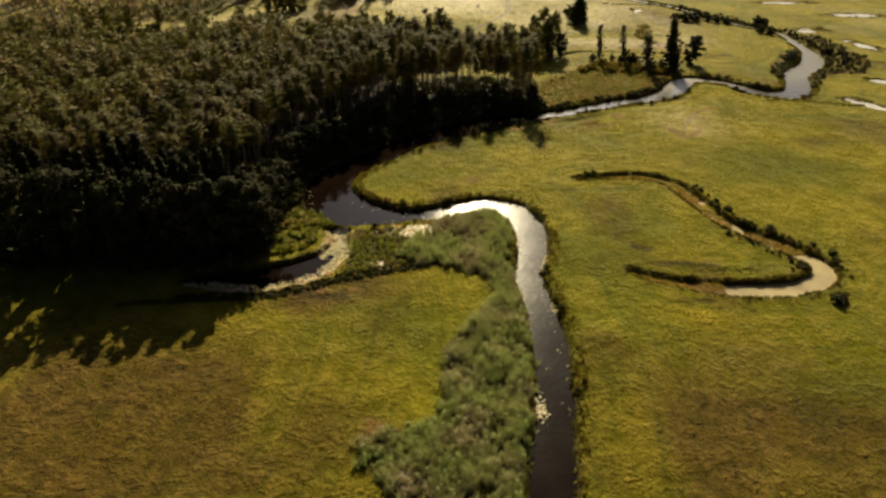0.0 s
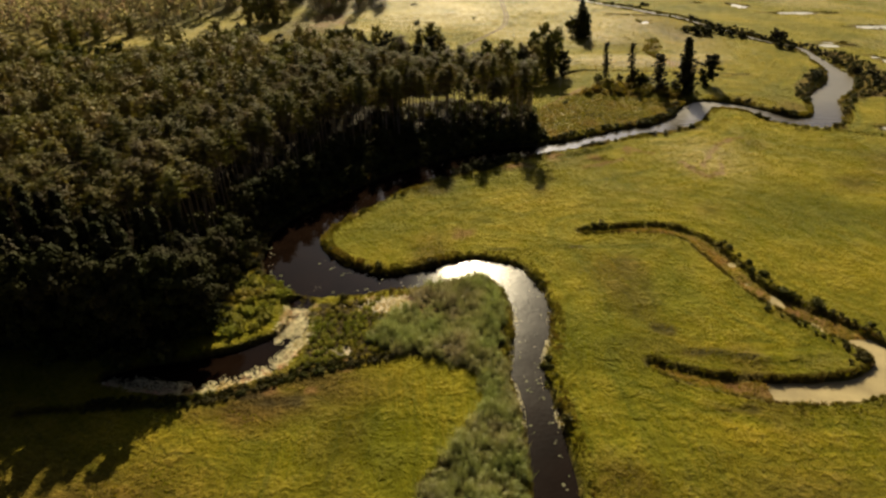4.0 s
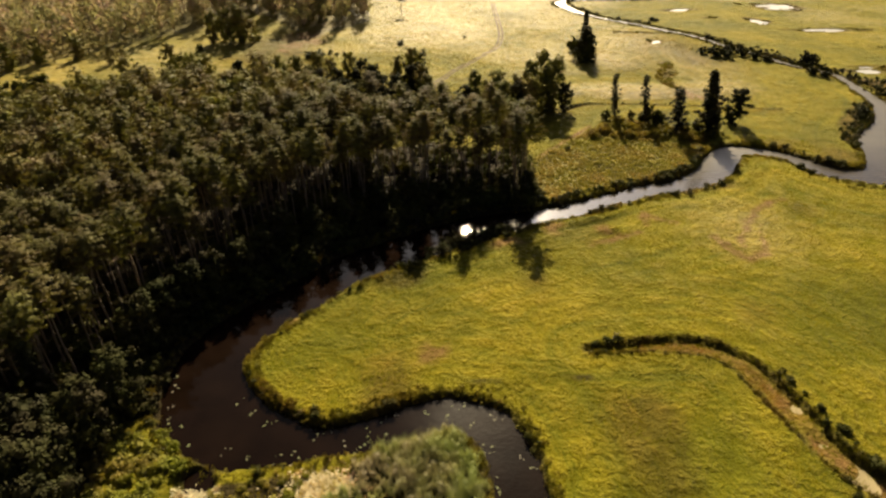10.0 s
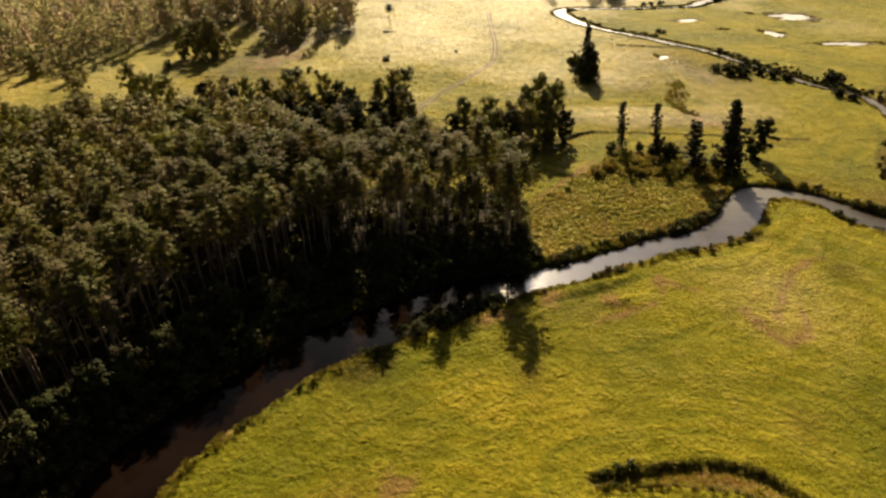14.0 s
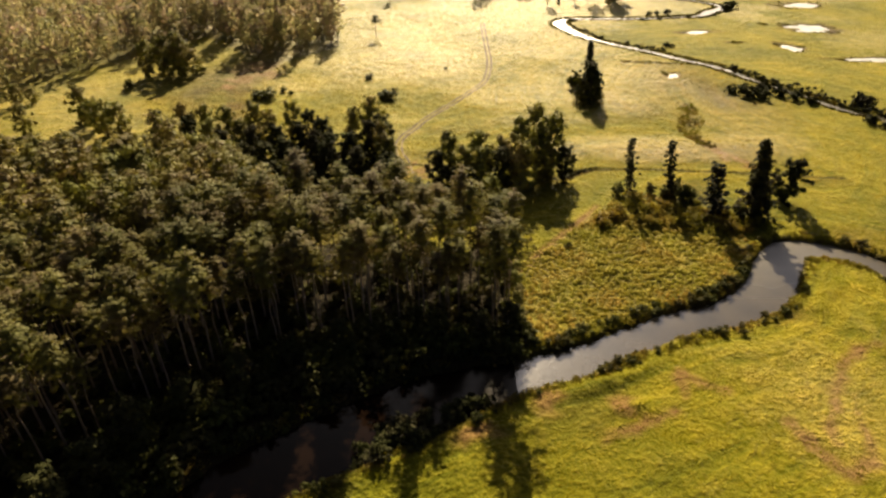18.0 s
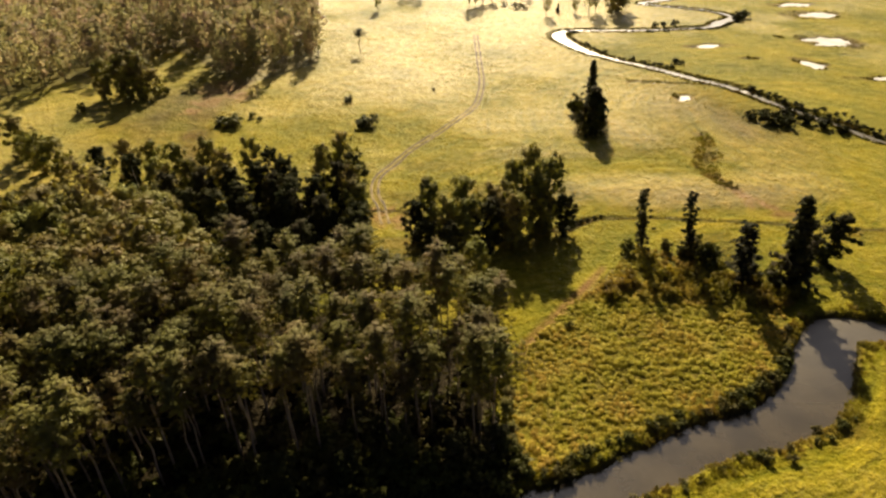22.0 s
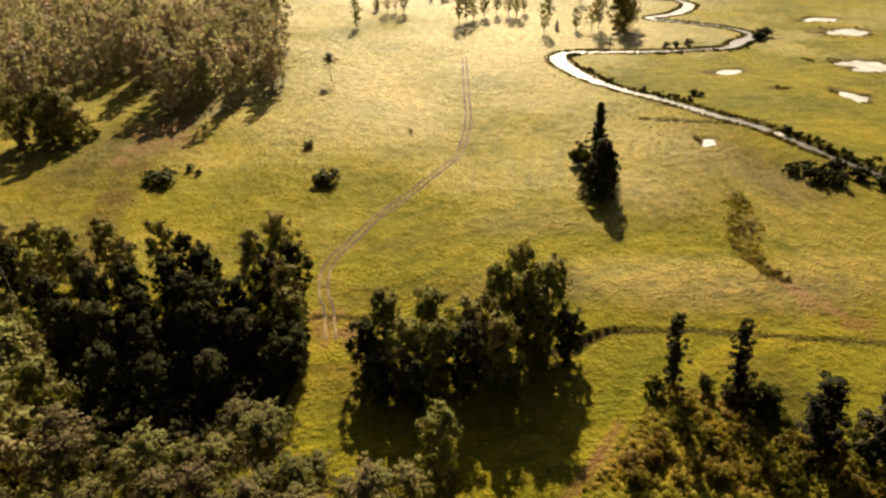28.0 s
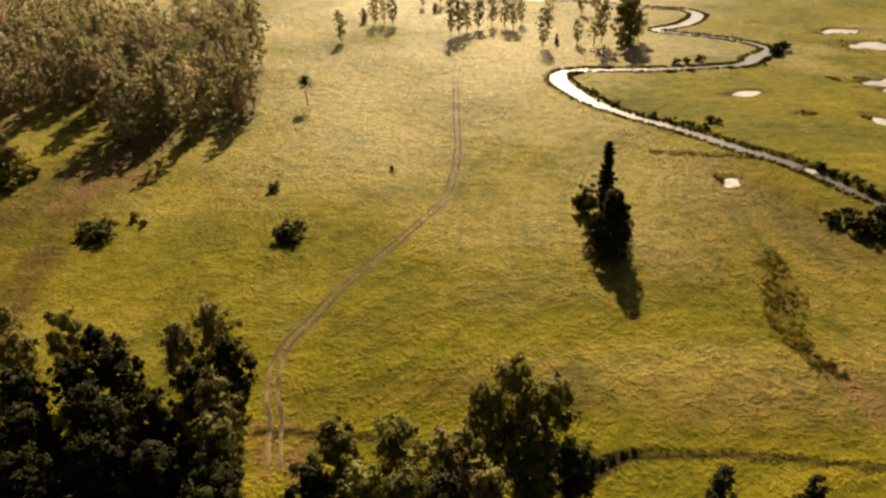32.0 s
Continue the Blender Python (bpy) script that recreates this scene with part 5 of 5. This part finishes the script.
keep = (shores(rough_x, rough_y) > 0.4) & (vnoise(rough_x, rough_y, 6, 99) > 0.36)
thicket("upper_bend_scrub", "shrub", rough_x[keep], rough_y[keep], rng.uniform(0.2, 0.62, keep.sum()), "dark olive scrub on the banks of the upper bend", "scrub")
low_x, low_y = along(spline([(108, 204.5, 0.5), (116, 204.6, 0.7), (123, 203, 0.8), (131, 199, 0.8), (139, 200, 0.5)]), -0.2, 0.8, 0.25)
tufts("low_rushes", low_x, low_y, rng.uniform(0.2, 0.5, len(low_x)), 0.5, 6, 0.12, M_SEDGE, "dark rushes in a shallow drain of the meadow", "sedge")
rim_x, rim_y = along(OXBOW, -0.4, 2.0, 0.35)
keep = (rim_x > 61) & (rim_y > 99 + 0.35 * (78 - rim_x)) & (beyond(rim_x, rim_y, OXBOW) > 0) & (rim_x + 0.5 * (rim_y - 100) > 69)
thicket("oxbow_scrub", "shrub", rim_x[keep], rim_y[keep], rng.uniform(0.12, 0.45, keep.sum()) * (0.5 + vnoise(rim_x[keep], rim_y[keep], 4, 56)), "dark scrub on the outer rim of the oxbow", "scrub")
px, py = [], []
for qx, qy, a, b, turn in PONDS:
    k = rng.uniform(0, 6.28, 160)
    q, c, d = rng.uniform(1.0, 1.7, 160), math.cos(radians(turn)), math.sin(radians(turn))
    u, v = np.cos(k) * a * q, np.sin(k) * b * q
    px.append(qx + u * c - v * d), py.append(qy + u * d + v * c)
k = rng.uniform(0, 6.28, 260)
px.append(167 + np.cos(k) * rng.uniform(4.4, 6.4, 260)), py.append(434.5 + np.sin(k) * rng.uniform(5, 7.5, 260))
px, py = np.concatenate(px), np.concatenate(py)
keep = (vnoise(px, py, 5, 85) > 0.58) & (pond_depth(px, py) > 1.0)
tufts("pool_sedge", px[keep], py[keep], rng.uniform(0.2, 0.6, keep.sum()), 0.7, 8, 0.16, M_SEDGE, "dark sedge rims round the marsh pools", "sedge")
tx, ty = scatter([(-55, 300), (0, 282), (105, 275), (118, 330), (100, 385), (60, 460), (-40, 470), (-50, 380)], 2.1)
keep = (vnoise(tx, ty, 17, 86) + 0.5 * vnoise(tx, ty, 4, 87) > 0.92) & (np.abs(beyond(tx, ty, TRACK)) > 1.6)
tufts("field_tussocks", tx[keep], ty[keep], rng.uniform(0.15, 0.4, keep.sum()), 0.5, 6, 0.12, M_HERB, "dark rush tussocks dotted through the straw field", "tussocks")
ex, ey = along(GULLY, -3.0, 0.6, 0.09, 286, 330)
keep = vnoise(ex, ey, 4, 88) > 0.4
ex, ey = ex[keep], ey[keep]
tufts("hollow_herbs", ex, ey, rng.uniform(0.25, 0.6, len(ex)), 0.5, 7, 0.13, M_HERB, "olive rough herbs filling a hollow of the field", "grass")
ex, ey = along(GULLY, -3.2, 0.3, 0.16, 284, 330)
keep = vnoise(ex, ey, 3, 49) > 0.3
clumps("hollow_tussocks", ex[keep], ey[keep], rng.uniform(0.25, 0.7, keep.sum()), rng.uniform(0.35, 0.7, keep.sum()), 28, 0.22, 0.26, M_SEDGE, "dark tussocks crowding a wet hollow of the field", "tussocks")
mx, my = scatter(MARSH, 0.92, 0.95)
keep = (shores(mx, my) > 0.3) & (vnoise(mx, my, 1.9, 70) > 0.08)
mx, my = mx[keep], my[keep]
tall = 0.2 + 0.6 * vnoise(mx, my, 2.4, 64) ** 1.4
clumps("marsh_herbs", mx, my, tall, 0.42 + 0.25 * tall, 34, 0.25, 0.35, M_MARSH, "rough yellow-green tall herbs on the marsh tongue", "grass", 1.1)


WORN = [(-22.5, 94.8, 7.5, 2.6), (-30, 97, 6, 1.4), (-20, 91.5, 4, 1.6)]


def meadow(name, poly, gap, height, spread, blades, width, material, label):
    x, y = scatter(poly, gap)
    keep = (shores(x, y) > 0.9) & (beyond(x, y, OXBOW) > 0.4) & (vnoise(x, y, 5, 71) + 0.4 * vnoise(x, y, 1.5, 72) > 0.52) & ~inside(x, y, REEDS) & ~inside(x, y, FOREST) & (np.abs(beyond(x, y, TRACK)) > 1.5)
    for wx, wy, wa, wb in WORN:
        keep &= np.hypot((x - wx) / wa, (y - wy) / wb) > 1
    x, y = x[keep], y[keep]
    tufts(name, x, y, height * (0.5 + vnoise(x, y, 4, 73)), spread, blades, width, material, label, "grass")


meadow("meadow_grass", [(-62, 44), (62, 44), (118, 150), (122, 200), (110, 240), (30, 240), (-30, 150), (-58, 90)], 0.8, 0.2, 0.45, 5, 0.1, M_GRASS, "tufted yellow-green grass of the riverside meadow")
meadow("field_grass", [(-60, 290), (0, 270), (110, 240), (150, 270), (120, 380), (-50, 380)], 1.2, 0.1, 0.9, 5, 0.16, M_FIELD, "dry straw-green tufts of the open field")
# ---- floating leaves on the slow river, pale mats in the cove ----
def rafts(name, px, py, low, high, material, label, category, lift=0.06):
    n = len(px)
    k = np.arange(7) * 2 * math.pi / 7
    pr = rng.uniform(low, high, (n, 1)) * rng.uniform(0.7, 1.25, (n, 7))
    pz = np.maximum(ground_z(px, py), WATER)[:, None] + rng.uniform(0.012, lift, (n, 1)) + np.zeros((n, 7))
    pads = np.stack([px[:, None] + np.cos(k) * pr, py[:, None] + np.sin(k) * pr * 0.85, pz], 2).reshape(-1, 3)
    return tagged(new(name, mesh_of(name, pads, np.arange(7 * n).reshape(n, 7), material)), label, category, kind="stuff")


px, py = along(RIVER, -2.6, -0.2, 2.6, 60, 140)
px, py = np.repeat(px, 3) + rng.normal(0, 0.35, 3 * len(px)), np.repeat(py, 3) + rng.normal(0, 0.6, 3 * len(py))
keep = shores(px, py) < -0.1
rafts("water_lily_leaves", px[keep], py[keep], 0.06, 0.24, M_PAD, "scattered pale lily leaves floating on dark water", "lily leaves")
px, py = along(COVE, -2.4, 1.0, 0.024)
keep = (py < 119) & ((py < cove_mid(px)) | (px > -27)) & (vnoise(px, py, 3.1, 95) + rng.uniform(-0.3, 0.3, len(px)) > 0.28)
px, py = px[keep], py[keep]
clumps("algae_mat", px, py, rng.uniform(0.06, 0.28, len(px)), rng.uniform(0.2, 0.65, len(px)), 34, 0.1, 0.3, M_MAT, "cream-coloured mats of dead reed fringing the cove", "dead reed", 0.9)
px, py = np.repeat(px, 5), np.repeat(py, 5)
rafts("pale_mat", px + rng.normal(0, 0.35, len(px)), py + rng.normal(0, 0.35, len(px)), 0.04, 0.17, M_MAT, "cream-coloured floating mats of dead reed in the cove", "dead reed", 0.3)
px, py = np.concatenate([rng.normal(-7.2, 2.1, 1900), rng.normal(-15, 0.9, 160), rng.normal(13.8, 0.5, 90)]), np.concatenate([rng.normal(118.9, 1.1, 1900), rng.normal(106.6, 0.5, 160), rng.normal(67, 1.3, 90)])
sx, sy = along(RIVER, -0.7, 0.3, 0.007, 90, 119)
keep = vnoise(sx, sy, 3.3, 96) + rng.uniform(-0.35, 0.35, len(sx)) > 0.8
rafts("stranded_reed", sx[keep], sy[keep], 0.03, 0.11, M_MAT, "pale dead reed stranded along the water's edge", "dead reed")
rafts("dry_mud_crust", px, py, 0.08, 0.24, M_MUD, "wet mud in a marsh hollow, coloured paler for its glare", "mud")

# ---- two ruts of the field track ----
def ribbon(name, curve, off, width, material, label, lift=0.05):
    d = np.gradient(curve[:, :2], axis=0)
    d /= np.linalg.norm(d, axis=1)[:, None]
    side = np.stack([d[:, 1], -d[:, 0]], 1)
    mid = curve[:, :2] + side * off
    rows = []
    for f in (-0.5, -0.15, 0.2, 0.5):
        w = width * (0.8 + 0.7 * vnoise(mid[:, 0] + 9 * f, mid[:, 1], 2.2, 81))
        p = mid + side * (f * w)[:, None]
        rows.append(np.column_stack([p, ground_z(p[:, 0], p[:, 1]) + lift - (0.06 if abs(f) > 0.4 else 0.0)]))
    n = len(mid)
    i = np.arange(n - 1)
    faces = np.vstack([np.stack([i + k * n, i + k * n + 1, i + (k + 1) * n + 1, i + (k + 1) * n], 1) for k in range(3)])
    return tagged(new(name, mesh_of(name, np.vstack(rows), faces, material, True)), label, "track", kind="structure")


def rut_material():
    m, n, l, b = nodes_of("rut_soil")
    geo = n.new("ShaderNodeNewGeometry")
    grit = noise_node(n, l, 1.1, 4.0, 0.7, geo.outputs["Position"])
    long = noise_node(n, l, 0.12, 2.0, 0.5, geo.outputs["Position"])
    colour = mix(n, l, ramp(n, l, long, [(0.5, (0, 0, 0)), (0.64, (1, 1, 1))]), ramp(n, l, grit, [(0.3, (0.035, 0.024, 0.01)), (0.7, (0.1, 0.07, 0.025))]), ramp(n, l, grit, [(0.3, (0.12, 0.088, 0.03)), (0.7, (0.32, 0.235, 0.1))]))
    l.new(colour, b.inputs["Base Color"])
    b.inputs["Roughness"].default_value = 0.9
    bump(n, l, b, grit, 0.8, 0.1)
    return m


M_RUT = rut_material()
dense = spline([tuple(p) for p in TRACK], 6)
for off in (-0.85, 0.85):
    ribbon("track_rut", dense, off, 0.62, M_RUT, "worn earth wheel rut of a field track through grass")


# ---- dead wood ----
def dead_wood(name, foot, tip, radius, stubs, label, category):
    """A bare trunk from foot to tip with a few broken limbs, each a part."""
    foot, tip = np.array(foot, float), np.array(tip, float)
    rg = np.random.default_rng(int(abs(foot[0] * 10)))
    ob = new(name, None)
    ob.matrix_basis = pose(*foot)
    axis_line = tip - foot
    knots = [axis_line * f + rg.normal(size=3) * 0.08 * (0 < f < 1) for f in (0, 0.3, 0.6, 1.0)]
    pieces = [limb(knots[k], knots[k + 1], radius * (1 - 0.22 * k), radius * (1 - 0.22 * (k + 1)), 7) for k in range(3)]
    part("trunk", mesh_of("trunk", *join(pieces), M_DEAD, True), ob)
    for _ in range(stubs):
        f = rg.uniform(0.35, 0.95)
        a = axis_line * f
        part("limb", mesh_of("limb", *limb(a, a + rg.normal(size=3) * 0.7 + (0, 0, 0.3), radius * 0.35, radius * 0.1, 4), M_DEAD), ob)
    return tagged(ob, label, category)


M_DEAD = bark_material("dead_bark", (0.2, 0.17, 0.13), (0.45, 0.4, 0.33), 5.0)
dead_wood("leaning_dead_tree", (-41.5, 157.5, -0.2), (-36.5, 165.5, 7.0), 0.2, 4, "pale dead birch trunk leaning over the shaded bank", "dead tree")
dead_wood("tree_stump", (37.4, 148.2, -0.2), (37.3, 148.3, 1.6), 0.28, 2, "pale broken stump at the end of the oxbow", "stump")
dead_wood("dead_tree", (-47.5, 273.5, -0.2), (-50.5, 277, 10.5), 0.16, 6, "thin bare dead tree leaning at the wood edge", "dead tree")
plant("shrub", 43.2, 230.6, 0.5, 0.9, "small dark bush alone in the marsh grass")
